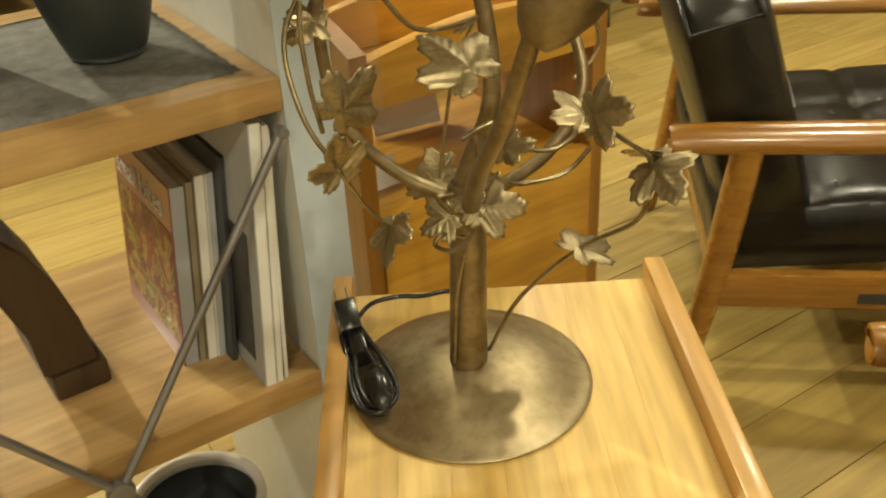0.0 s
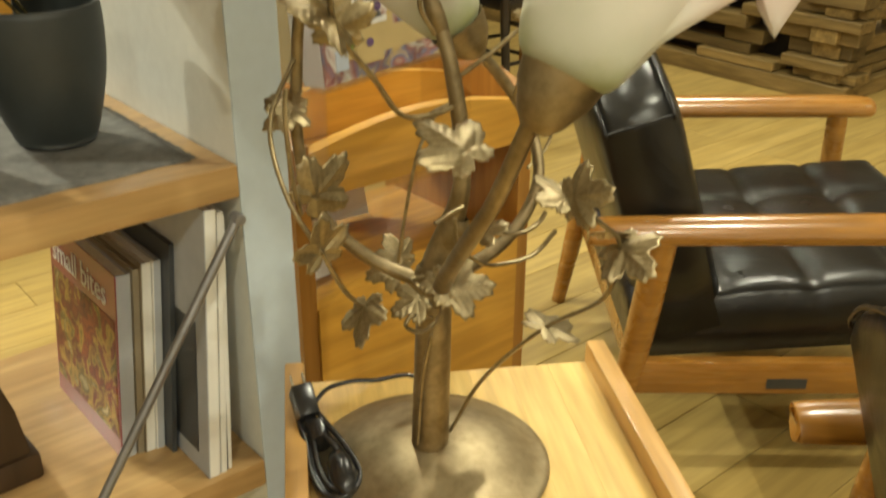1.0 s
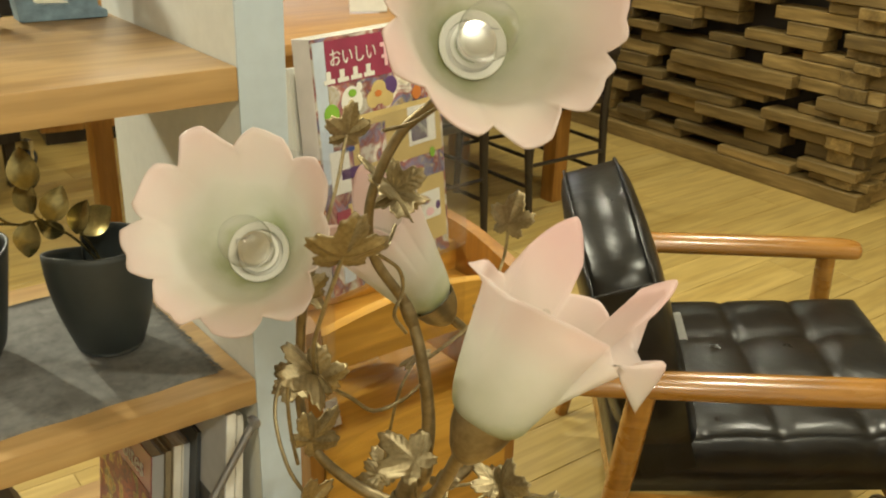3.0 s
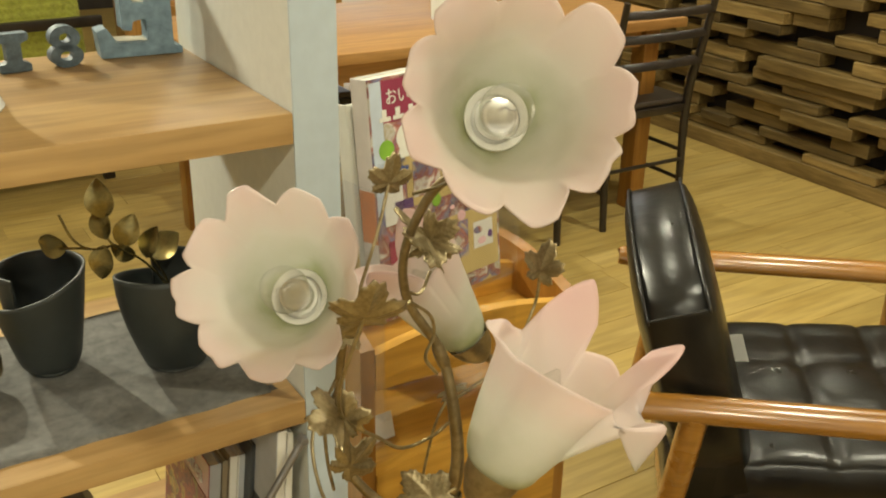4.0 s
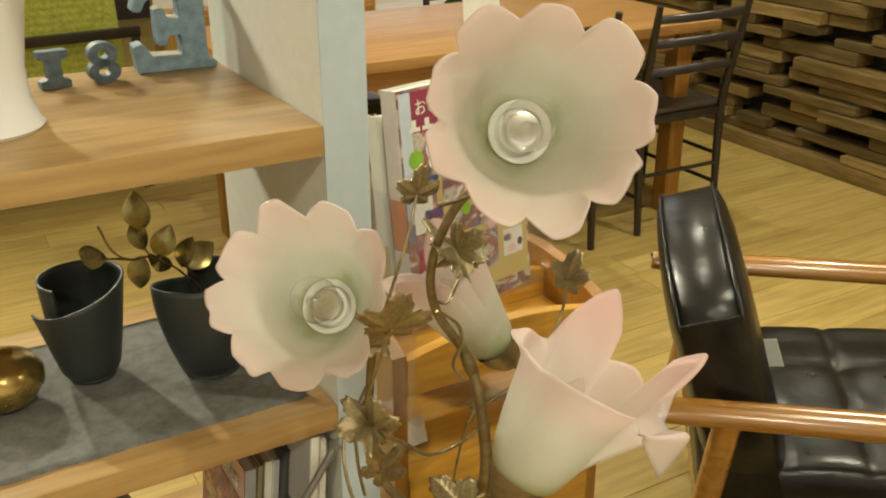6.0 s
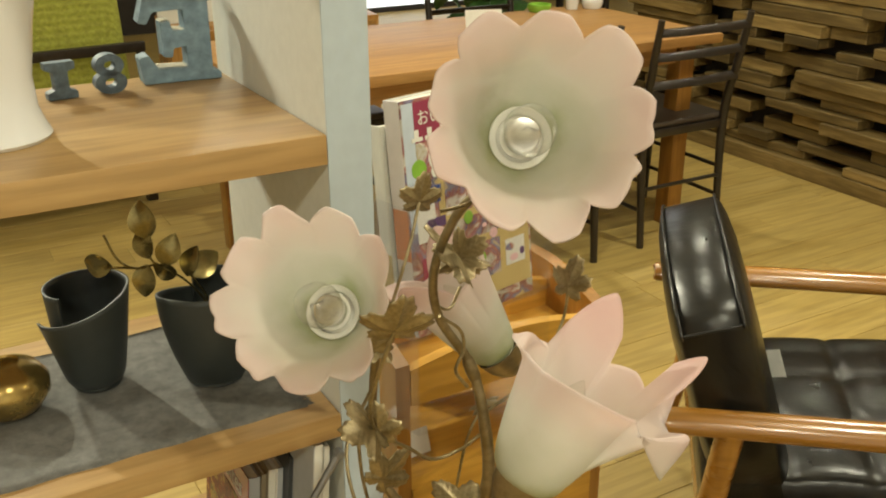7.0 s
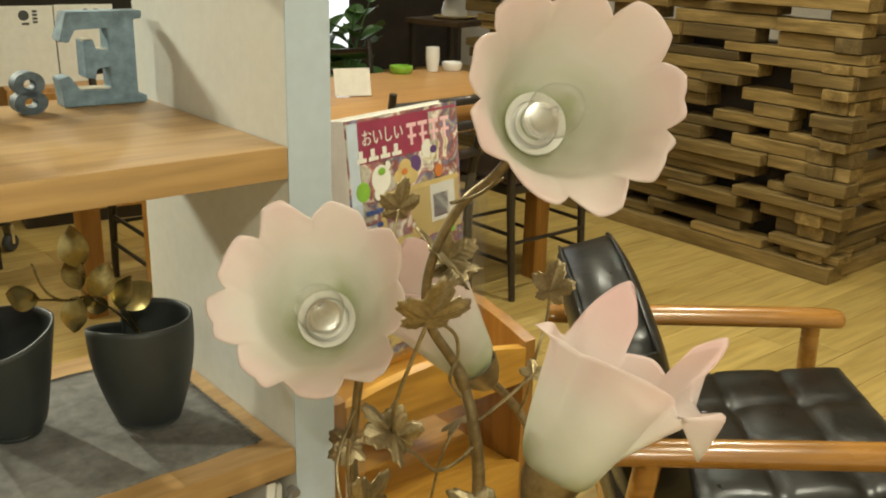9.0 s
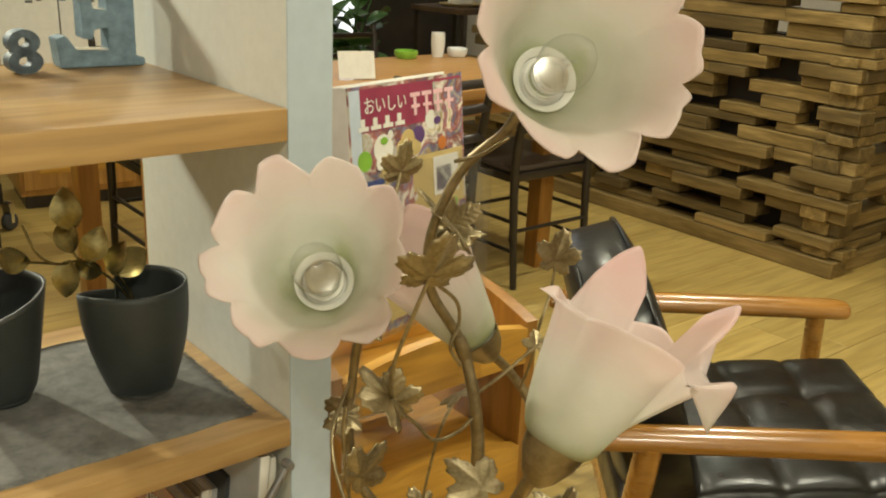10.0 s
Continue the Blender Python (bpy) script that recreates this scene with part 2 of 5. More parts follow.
EDGE_PAINT = plain("edge_paint", (0.48, 0.56, 0.63), 0.4, 0, 0.04, 50, 0.06)
WALL_PAINT = plain("wall_paint", (0.72, 0.68, 0.6), 0.8, 0, 0.05, 20, 0.1)
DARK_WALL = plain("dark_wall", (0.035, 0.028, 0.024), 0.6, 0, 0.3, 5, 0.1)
CEIL_PAINT = plain("ceiling_paint", (0.75, 0.73, 0.68), 0.9, 0, 0.04, 20, 0.1)
ANTIQUE = aged_brass("antique_brass", (0.17, 0.125, 0.065), (0.40, 0.32, 0.19), 0.38)
LEAF_BRASS = aged_brass("leaf_brass", (0.19, 0.145, 0.075), (0.46, 0.38, 0.23), 0.34, 60)
DISH_BRASS = aged_brass("dish_brass", (0.26, 0.205, 0.12), (0.46, 0.37, 0.23), 0.38, 18)
GOLD = aged_brass("gold_sprig", (0.08, 0.07, 0.03), (0.40, 0.32, 0.13), 0.16, 40)
BRASS_VASE = aged_brass("polished_brass", (0.30, 0.20, 0.06), (0.55, 0.40, 0.14), 0.2, 12)


def leaf_metal(name):
    """Beaten brass leaf: ribs run out from the middle vein."""
    m = LEAF_BRASS.copy()
    m.name = name
    nt = m.node_tree
    sep = nt.nodes.new("ShaderNodeSeparateXYZ")
    nt.links.new(coords(nt), sep.inputs[0])

    def calc(op, a, b=None, c=None):
        n = nt.nodes.new("ShaderNodeMath")
        n.operation = op
        for i, v in enumerate((a, b, c)):
            if isinstance(v, (int, float)):
                n.inputs[i].default_value = v
            elif v is not None:
                nt.links.new(v, n.inputs[i])
        return n.outputs[0]

    side = calc("ABSOLUTE", sep.outputs[0])
    rib = calc("SINE", calc("MULTIPLY", calc("MULTIPLY_ADD", side, -0.75, sep.outputs[1]), 1150.0))
    vein = calc("MULTIPLY", calc("SMOOTH_MIN", side, 0.0015, 0.001), -900.0)
    old = next(n for n in nt.nodes if n.type == "BUMP")
    b = add(nt, "ShaderNodeBump", Strength=0.24, Distance=0.0004)
    nt.links.new(calc("ADD", rib, vein), b.inputs["Height"])
    nt.links.new(old.outputs[0], b.inputs["Normal"])
    nt.links.new(b.outputs[0], nt.nodes["Principled BSDF"].inputs["Normal"])
    return m


LEAF_METAL = leaf_metal("leaf_metal")
SHADE = shade_glass("frosted_flower_glass")
BULB_GLASS = thin_glass("bulb_glass", (0.98, 0.98, 0.97), 0.06)
ACRYLIC = thin_glass("acrylic", (0.97, 0.97, 0.98), 0.04)
CHROME = plain("chrome", (0.85, 0.85, 0.83), 0.15, 1.0, 0.03)
WHITE_PLASTIC = plain("white_plastic", (0.8, 0.78, 0.72), 0.35, 0, 0.03)
BLACK_PLASTIC = plain("black_plastic", (0.012, 0.012, 0.013), 0.25, 0, 0.1, 40, 0.05, 0.2)
LEATHER = leather("black_leather")
RUNNER = woven("runner_cloth", (0.15, 0.148, 0.14), (0.25, 0.245, 0.23), 1150)
POT_GREY = plain("matte_grey", (0.030, 0.036, 0.036), 0.52, 0, 0.12, 40, 0.04)
CERAMIC = plain("white_ceramic", (0.78, 0.79, 0.80), 0.15, 0, 0.02, 10, 0.02, 0.3)
LETTER_BLUE = plain("worn_blue_paint", (0.22, 0.33, 0.42), 0.6, 0, 0.35, 45, 0.3)
LETTER_DARK = plain("worn_dark_blue_paint", (0.14, 0.20, 0.26), 0.6, 0, 0.5, 60, 0.35)
LETTER_CREAM = plain("raw_letter_edge", (0.6, 0.55, 0.42), 0.7, 0, 0.2, 40, 0.2)
SILVER = plain("silver_rim", (0.75, 0.75, 0.74), 0.3, 0.35, 0.05)
GALVANISED = plain("galvanised_metal", (0.55, 0.55, 0.53), 0.35, 0.6, 0.15)
STEEL = plain("grey_steel", (0.28, 0.28, 0.29), 0.4, 0.7, 0.1)
PAPER = plain("white_paper", (0.78, 0.77, 0.72), 0.7, 0, 0.05)
PAGES = plain("page_edges", (0.76, 0.74, 0.67), 0.8, 0, 0.1, 300, 0.3)
GREY_SPINE = plain("grey_board", (0.42, 0.44, 0.47), 0.5, 0, 0.08)
PALE_SPINE = plain("pale_spine_print", (0.68, 0.62, 0.60), 0.4, 0, 0.06)
BLUE_PRINT = plain("blue_print", (0.05, 0.09, 0.30), 0.3, 0, 0.2)
SKY_PRINT = plain("pale_blue_print", (0.55, 0.63, 0.74), 0.3, 0, 0.08)
BROWN_SPINE = plain("brown_board", (0.30, 0.25, 0.17), 0.55, 0, 0.15)
CHARCOAL = plain("charcoal_board", (0.05, 0.055, 0.06), 0.4, 0, 0.1)
WINE = plain("wine_red_print", (0.23, 0.02, 0.03), 0.3, 0, 0.15, 30, 0.03, 0.3)
COVER_RED = plain("cover_red_print", (0.33, 0.045, 0.10), 0.3, 0, 0.15, 30, 0.03, 0.3)
FOOD_PRINT = print_mix("food_print", [(0.10, 0.012, 0.012), (0.28, 0.06, 0.015), (0.14, 0.02, 0.015), (0.42, 0.26, 0.05), (0.13, 0.10, 0.02), (0.5, 0.4, 0.2)], 55, 0.5)
CATALOGUE_PRINT = print_mix("catalogue_print", [(0.55, 0.45, 0.25), (0.75, 0.72, 0.66), (0.35, 0.12, 0.10), (0.20, 0.22, 0.35), (0.7, 0.5, 0.2)], 48)
YELLOW_PRINT = plain("yellow_print", (0.60, 0.46, 0.20), 0.3, 0, 0.1)
ORANGE_PRINT = plain("orange_print", (0.60, 0.20, 0.05), 0.3, 0, 0.1)
GREEN_PRINT = plain("green_print", (0.25, 0.50, 0.06), 0.3, 0, 0.15)
VIOLET_PRINT = plain("violet_print", (0.12, 0.06, 0.2), 0.3, 0, 0.15)
PINK_LETTER = plain("pink_letter_print", (0.85, 0.55, 0.6), 0.3, 0, 0.05)
FOLIAGE = plain("foliage", (0.05, 0.13, 0.03), 0.4, 0, 0.35, 25, 0.1)
CUSHION_GREEN = woven("green_cushion_cloth", (0.33, 0.35, 0.05), (0.48, 0.48, 0.10), 500)
DAYLIGHT = glow("daylight", (0.9, 0.95, 1.0), 1.8)
LAMP_GLOW = glow("downlight_lens", (1.0, 0.85, 0.62), 4.0)
RUBBER = plain("rubber", (0.05, 0.05, 0.052), 0.6, 0, 0.1)
ORANGE_TIMBER = wood("sideboard_wood", (0.36, 0.17, 0.04), (0.47, 0.24, 0.06), (0.54, 0.30, 0.09), 0.35, "z", 0.6, 0.2, jitter=False)
SEAT_BROWN = plain("brown_seat_vinyl", (0.06, 0.045, 0.035), 0.4, 0, 0.2)


# ---- mesh helpers ----
def part(name, bm, material, parent=None, label="", smooth=None, m=None):
    """Links a bmesh as one mesh object under a thing or a part."""
    if smooth is not None:
        bmesh.ops.recalc_face_normals(bm, faces=bm.faces[:])
        for f in bm.faces:
            f.smooth = True
        for e in bm.edges:
            if len(e.link_faces) == 2 and e.calc_face_angle(0) > radians(smooth):
                e.smooth = False
    me = bpy.data.meshes.new(name)
    bm.to_mesh(me)
    bm.free()
    for k in material if isinstance(material, (list, tuple)) else [material]:
        me.materials.append(k)
    ob = new(name, me)
    if m is not None:
        ob.matrix_basis = m
    ob.parent = parent
    return tagged(ob, label)


def thing(name, label, category, m=None, group="", kind=""):
    ob = new(name)
    ob.empty_display_size = 0.05
    if m is not None:
        ob.matrix_basis = m
    return tagged(ob, label, category, group, kind)


def solo(name, bm, material, label, category, m=None, group="", kind="", smooth=None):
    return tagged(part(name, bm, material, None, label, smooth, m), "", category, group, kind)


def box(x0, x1, y0, y1, z0, z1, bevel=0.0, bm=None, segments=2):
    own = bm or bmesh.new()
    tmp = bmesh.new() if bm else own
    bmesh.ops.create_cube(tmp, size=1)
    bmesh.ops.scale(tmp, vec=(abs(x1 - x0), abs(y1 - y0), abs(z1 - z0)), verts=tmp.verts)
    bmesh.ops.translate(tmp, vec=((x0 + x1) / 2, (y0 + y1) / 2, (z0 + z1) / 2), verts=tmp.verts)
    if bevel:
        bmesh.ops.bevel(tmp, geom=tmp.edges[:], offset=bevel, segments=segments, affect="EDGES", profile=0.6)
    if bm:
        join(bm, tmp)
    return own


def join(bm, other):
    me = bpy.data.meshes.new("scratch")
    other.to_mesh(me)
    other.free()
    bm.from_mesh(me)
    bpy.data.meshes.remove(me)
    return bm


def lathe(profile, steps=40, close=False):
    """Turns (radius, height) pairs round z."""
    bm = bmesh.new()
    rings = []
    for r, z in profile:
        if r < 1e-5:
            rings.append([bm.verts.new((0, 0, z))])
        else:
            rings.append([bm.verts.new((r * math.cos(2 * math.pi * i / steps), r * math.sin(2 * math.pi * i / steps), z)) for i in range(steps)])
    for a, b in zip(rings, rings[1:]):
        for i in range(steps):
            j = (i + 1) % steps
            if len(a) == 1 and len(b) == 1:
                break
            if len(a) == 1:
                bm.faces.new((a[0], b[j], b[i]))
            elif len(b) == 1:
                bm.faces.new((a[i], a[j], b[0]))
            else:
                bm.faces.new((a[i], a[j], b[j], b[i]))
    return bm


def smooth_path(points, per=8):
    """Catmull-Rom through points of any width."""
    p = [np.array(q, float) for q in points]
    p = [2 * p[0] - p[1]] + p + [2 * p[-1] - p[-2]]
    out = []
    for i in range(1, len(p) - 2):
        for k in range(per):
            t = k / per
            out.append(0.5 * (2 * p[i] + (p[i + 1] - p[i - 1]) * t + (2 * p[i - 1] - 5 * p[i] + 4 * p[i + 1] - p[i + 2]) * t**2 + (3 * p[i] - p[i - 1] - 3 * p[i + 1] + p[i + 2]) * t**3))
    out.append(p[-2])
    return out


def tube(points, radius=None, per=8, sides=10, flat=1.0):
    """A round bar along x, y, z(, radius) points."""
    pts = smooth_path(points, per)
    bm = bmesh.new()
    rings, side = [], None
    for i, p in enumerate(pts):
        a, b = pts[max(0, i - 1)][:3], pts[min(len(pts) - 1, i + 1)][:3]
        d = Vector(b - a).normalized()
        if side is None:
            side = d.orthogonal().normalized()
        side = (side - d * side.dot(d)).normalized()
        up = d.cross(side)
        r = float(p[3]) if len(p) > 3 else radius
        c = Vector(p[:3])
        rings.append([bm.verts.new(c + r * (math.cos(2 * math.pi * k / sides) * side + flat * math.sin(2 * math.pi * k / sides) * up)) for k in range(sides)])
    for a, b in zip(rings, rings[1:]):
        for k in range(sides):
            bm.faces.new((a[k], a[(k + 1) % sides], b[(k + 1) % sides], b[k]))
    bm.faces.new(rings[0][::-1])
    bm.faces.new(rings[-1])
    return bm


def prism(outline, depth, bevel=0.0):
    """A flat outline of x, z pairs, given depth along y from 0."""
    bm = bmesh.new()
    a = [bm.verts.new((x, 0, z)) for x, z in outline]
    b = [bm.verts.new((x, depth, z)) for x, z in outline]
    bm.faces.new(a)
    bm.faces.new(b[::-1])
    for i in range(len(a)):
        j = (i + 1) % len(a)
        bm.faces.new((a[j], a[i], b[i], b[j]))
    bmesh.ops.recalc_face_normals(bm, faces=bm.faces[:])
    if bevel:
        bmesh.ops.bevel(bm, geom=[e for e in bm.edges if e.is_manifold and e.calc_face_angle(0) > 0.6], offset=bevel, segments=2, affect="EDGES")
    return bm


def moved(bm, m):
    bmesh.ops.transform(bm, matrix=m, verts=bm.verts)
    return bm


def aim(origin, axis, spin=0.0):
    """A pose at origin whose z runs along axis."""
    q = Vector(axis).to_track_quat("Z", "Y").to_matrix().to_4x4()
    return Matrix.Translation(origin) @ q @ Matrix.Rotation(radians(spin), 4, "Z")


def text_mesh(body, size, depth=0.0004, squeeze=1.0):
    cu = bpy.data.curves.new("lettering", "FONT")
    cu.body, cu.size, cu.extrude, cu.resolution_u = body, size, depth, 3
    tmp = new("lettering", cu)
    dg = bpy.context.evaluated_depsgraph_get()
    bm = bmesh.new()
    me = bpy.data.meshes.new_from_object(tmp.evaluated_get(dg))
    bm.from_mesh(me)
    bpy.data.meshes.remove(me)
    bpy.data.objects.remove(tmp)
    bpy.data.curves.remove(cu)
    bmesh.ops.scale(bm, vec=(squeeze, 1, 1), verts=bm.verts)
    return bm


# ---- the setting ----
X0, X1, Y0, Y1 = -3.6, 6.2, -3.2, 7.0
solo("floor", box(X0, X1, Y0, Y1, -0.1, -0.004), FLOOR_WOOD, "pale oak plank floor", "floor", kind="structure")
solo("ceiling", box(X0, X1, Y0, Y1, CEILING, CEILING + 0.1), CEIL_PAINT, "plain off-white shop ceiling", "ceiling", kind="structure")
solo("wall_south", box(X0, X1, Y0 - 0.15, Y0, -0.1, CEILING), WALL_PAINT, "plain cream plaster wall", "wall", kind="structure")
solo("wall_west", box(X0 - 0.15, X0, Y0, Y1, -0.1, CEILING), WALL_PAINT, "plain cream plaster wall", "wall", kind="structure")
solo("wall_east", box(X1, X1 + 0.15, Y0, Y1, -0.1, CEILING), WALL_PAINT, "plain cream plaster wall", "wall", kind="structure")
solo("wall_north", box(X0, X1, Y1, Y1 + 0.15, -0.1, CEILING), DARK_WALL, "dark brown shop wall", "wall", kind="structure")


def ceiling_downlight(x, y, across):
    t = thing("ceiling_downlight", "round recessed warm ceiling downlight", "ceiling lamp", pose(x, y, CEILING), "ceiling downlights")
    r = across / 2
    part("trim_ring", lathe([(r * 1.05, -0.001), (r * 1.25, -0.006), (r * 1.28, 0.0)], 32), WHITE_PLASTIC, t, smooth=40)


for x, y, watts, across in DOWNLIGHTS + SPOTS:
    ceiling_downlight(x, y, across)


# ---- display shelf ----
def display_shelf():
    t = thing("display_shelf", "tall open display shelf with wooden boards and white side panels", "shelf")
    for z, lo in ((0.455, -0.030), (0.767, -0.030), (1.094, -0.032), (1.43, -0.032)):
        part("shelf_board", box(-1.35, -0.001, 0.0, 0.36, z + lo, z, 0.0025), SHELF_WOOD, t, "honey-coloured wooden board", 40)
    for x in (0.0, -1.40):
        p = part("side_panel", box(x, x + 0.047, 0.003, 0.36, 0.0, 2.0, 0.001), PANEL_PAINT, t, "white painted side panel", 40)
        part("edge_strip", box(x - 0.001, x + 0.048, 0.0, 0.003, 0.0, 2.0, 0.0008), EDGE_PAINT, p, "pale blue-grey front edge")
    hub = Vector((-0.217, -0.012, 0.425))
    for end in ((-0.010, -0.008, 0.722), (-0.297, -0.012, 0.535), (-0.419, -0.012, 0.124), (-0.137, -0.012, 0.315)):
        part("brace_rod", tube([hub, (hub + Vector(end)) / 2, end], 0.0045, 2, 8), STEEL, t, "grey steel cross brace", 60)
    part("brace_hub", moved(lathe([(0, -0.008), (0.012, -0.006), (0.014, 0), (0.012, 0.006), (0, 0.008)], 20), Matrix.Translation(hub) @ pose(0, 0, 0, 90)), STEEL, t, smooth=50)
    part("brace_end", moved(lathe([(0, -0.007), (0.005, -0.006), (0.006, 0), (0.005, 0.006), (0, 0.007)], 16), Matrix.Translation((-0.010, -0.008, 0.722)) @ pose(0, 0, 0, 90)), STEEL, t, smooth=50)


display_shelf()


# ---- small side table ----
TABLE_AT = pose(0.066, -0.234, 0, 0, 0, -31.5)
TOP = 0.56


def side_table():
    t = thing("side_table", "small light wooden side table with raised rims on two sides", "side table", TABLE_AT)
    w, back, front = 0.152, 0.136, -0.27
    n = 7
    for i in range(n):
        a, b = -w + 0.018 + i * (2 * w - 0.036) / n, -w + 0.018 + (i + 1) * (2 * w - 0.036) / n
        part("top_board", box(a, b, front, back, TOP - 0.02, TOP, 0.00025, segments=1), TRAY_WOOD, t)
    for s in (-1, 1):
        part("rim", box(s * w - 0.009 * (1 + s), s * w + 0.009 * (1 - s), front - 0.002, back + 0.004, TOP - 0.026, TOP + 0.021, 0.0025), RIM_WOOD, t, "raised wooden rim", 40)
        part("side_apron", box(s * (w - 0.01) - 0.008, s * (w - 0.01) + 0.008, front + 0.02, back - 0.02, TOP - 0.09, TOP - 0.026, 0.002), RIM_WOOD, t)
        for y in (front + 0.025, back - 0.025):
            part("leg", box(s * (w - 0.016) - 0.014, s * (w - 0.016) + 0.014, y - 0.014, y + 0.014, 0, TOP - 0.026, 0.003), RIM_WOOD, t, "", 40)
    part("back_apron", box(-w + 0.03, w - 0.03, back - 0.03, back - 0.014, TOP - 0.07, TOP - 0.021, 0.002), RIM_WOOD, t)


side_table()


# ---- flower lamp ----
def ivy_leaf(size):
    """A beaten brass leaf with five pointed lobes, toothed edge and raised veins; stalk at the origin, tip along y."""
    tips = [(90, 1.0), (28, 0.84), (152, 0.84), (-30, 0.55), (210, 0.55)]

    def reach(a):
        r = 0.0
        for c, l in tips:
            d = abs((a - c + 180) % 360 - 180)
            r = max(r, l * max(0.0, 1 - (d / 49) ** 1.5) ** 0.75)
        notch = max(0.0, 1 - abs((a + 90 + 180) % 360 - 180) / 30)
        return (max(r, 0.40) * (1 - 0.7 * notch)) * (1 + 0.055 * math.sin(radians(a) * 24))

    bm = bmesh.new()
    steps, rings = 96, 8
    tops, unders = [], []
    for side, store in ((1, tops), (-1, unders)):
        mid = bm.verts.new((0, 0, side * 0.0004))
        for k in range(1, rings + 1):
            row = []
            for i in range(steps):
                a = 360 * i / steps
                r = reach(a) * k / rings
                near = min(abs((a - c + 180) % 360 - 180) for c, _ in tips)
                lift = 0.030 * math.exp(-((near * r) / 4.0) ** 2) - 0.16 * r * r + 0.05 * math.sin(3 * radians(a) + 1.0) * r + 0.03 * math.sin(5 * radians(a)) * r * r
                row.append(bm.verts.new((size * r * math.cos(radians(a)), size * r * math.sin(radians(a)), size * lift + side * 0.0004)))
            store.append(row)
        for i in range(steps):
            j = (i + 1) % steps
            tri = (mid, store[0][i], store[0][j])
            bm.faces.new(tri if side > 0 else tri[::-1])
            for k in range(rings - 1):
                q = (store[k][i], store[k + 1][i], store[k + 1][j], store[k][j])
                bm.faces.new(q if side > 0 else q[::-1])
    for i in range(steps):
        j = (i + 1) % steps
        bm.faces.new((tops[-1][i], unders[-1][i], unders[-1][j], tops[-1][j]))
    for f in bm.faces:
        f.smooth = True
    return bm


def flower_glass(radius, length, petals, broad, depth, flare):
    """A bell of frosted glass, 2 mm thick, whose rim runs out in petals of (reach, curl); neck at the origin, opening along z."""
    bm = bmesh.new()
    n = len(petals)
    steps, rows = 24 * n, 26
    shells = []
    rnd = random.Random(int(radius * 1e5) + int(flare * 100))
    cuts = [(rnd.uniform(0.7, 1.2), rnd.uniform(0.35, 0.8), rnd.uniform(0.3, 0.7), rnd.uniform(-0.4, 0.4), rnd.choice((0.0, 0.0, 0.15))) for _ in range(n)]
    for off in (0.0, -0.0013):
        grid = []
        for k in range(rows + 1):
            s = k / rows
            row = []
            for i in range(steps):
                a = 2 * math.pi * i / steps
                at = i / 24
                near = int(at + 0.5) % n
                f = 2 * (at - math.floor(at + 0.5))
                deep, before_w, after_w, nick_at, nick = cuts[near]
                lobe = min(1.0, (1 - abs(f)) / (after_w if f > 0 else before_w)) ** 0.9 * (1 - 0.14 * f * f) if broad > 3 else math.cos(math.pi * f / 2) ** (broad * 1.5)
                if broad > 3:
                    lobe = 1 - (1 - lobe) * (1 + (deep - 1) * (1 - abs(f)))
                    lobe -= nick * math.exp(-((f - nick_at) / 0.16) ** 2)
                reach, curl = petals[near]
                before, after = petals[(near - 1) % n], petals[(near + 1) % n]
                other = after if f > 0 else before
                reach += (other[0] - reach) * 0.5 * f * f
                curl += (other[1] - curl) * 0.5 * f * f
                e = max(0.0, (s - 0.5) / 0.5)
                z = length * (s * (1 - depth * (1 - lobe) * e) + (reach - 1) * e * lobe)
                z -= curl * length * 0.16 * e**3 * lobe
                bell = 0.27 + flare * e**1.5 + (0.53 * math.sin(min(1.0, s * 1.2) * math.pi / 2) ** 0.75 if broad > 3 else 0.16 * math.sin(min(1.0, s * 2.2) * math.pi / 2) + 0.50 * s)
                r = radius * (bell + (0.045 * e * e * (lobe - 0.75) * (0.7 + 0.6 * (near % 3) / 2) if broad > 3 else 0.02 * e * (lobe - 0.6)) + curl * 0.34 * e**3 * lobe)
                r *= 1 + 0.02 * math.sin(3 * a + 7 * s) + 0.014 * e * math.sin(11 * a + 5 * s)
                row.append(bm.verts.new(((r + off) * math.cos(a), (r + off) * math.sin(a), z - off * 0.3)))
            grid.append(row)
        shells.append(grid)
    for grid, flip in zip(shells, (False, True)):
        for k in range(rows):
            for i in range(steps):
                j = (i + 1) % steps
                q = (grid[k][i], grid[k][j], grid[k + 1][j], grid[k + 1][i])
                bm.faces.new(q[::-1] if flip else q)
    for k, flip in ((rows, False), (0, True)):
        for i in range(steps):
            j = (i + 1) % steps
            q = (shells[0][k][i], shells[0][k][j], shells[1][k][j], shells[1][k][i])
            bm.faces.new(q[::-1] if flip else q)
    for f in bm.faces:
        f.smooth = True
    return bm


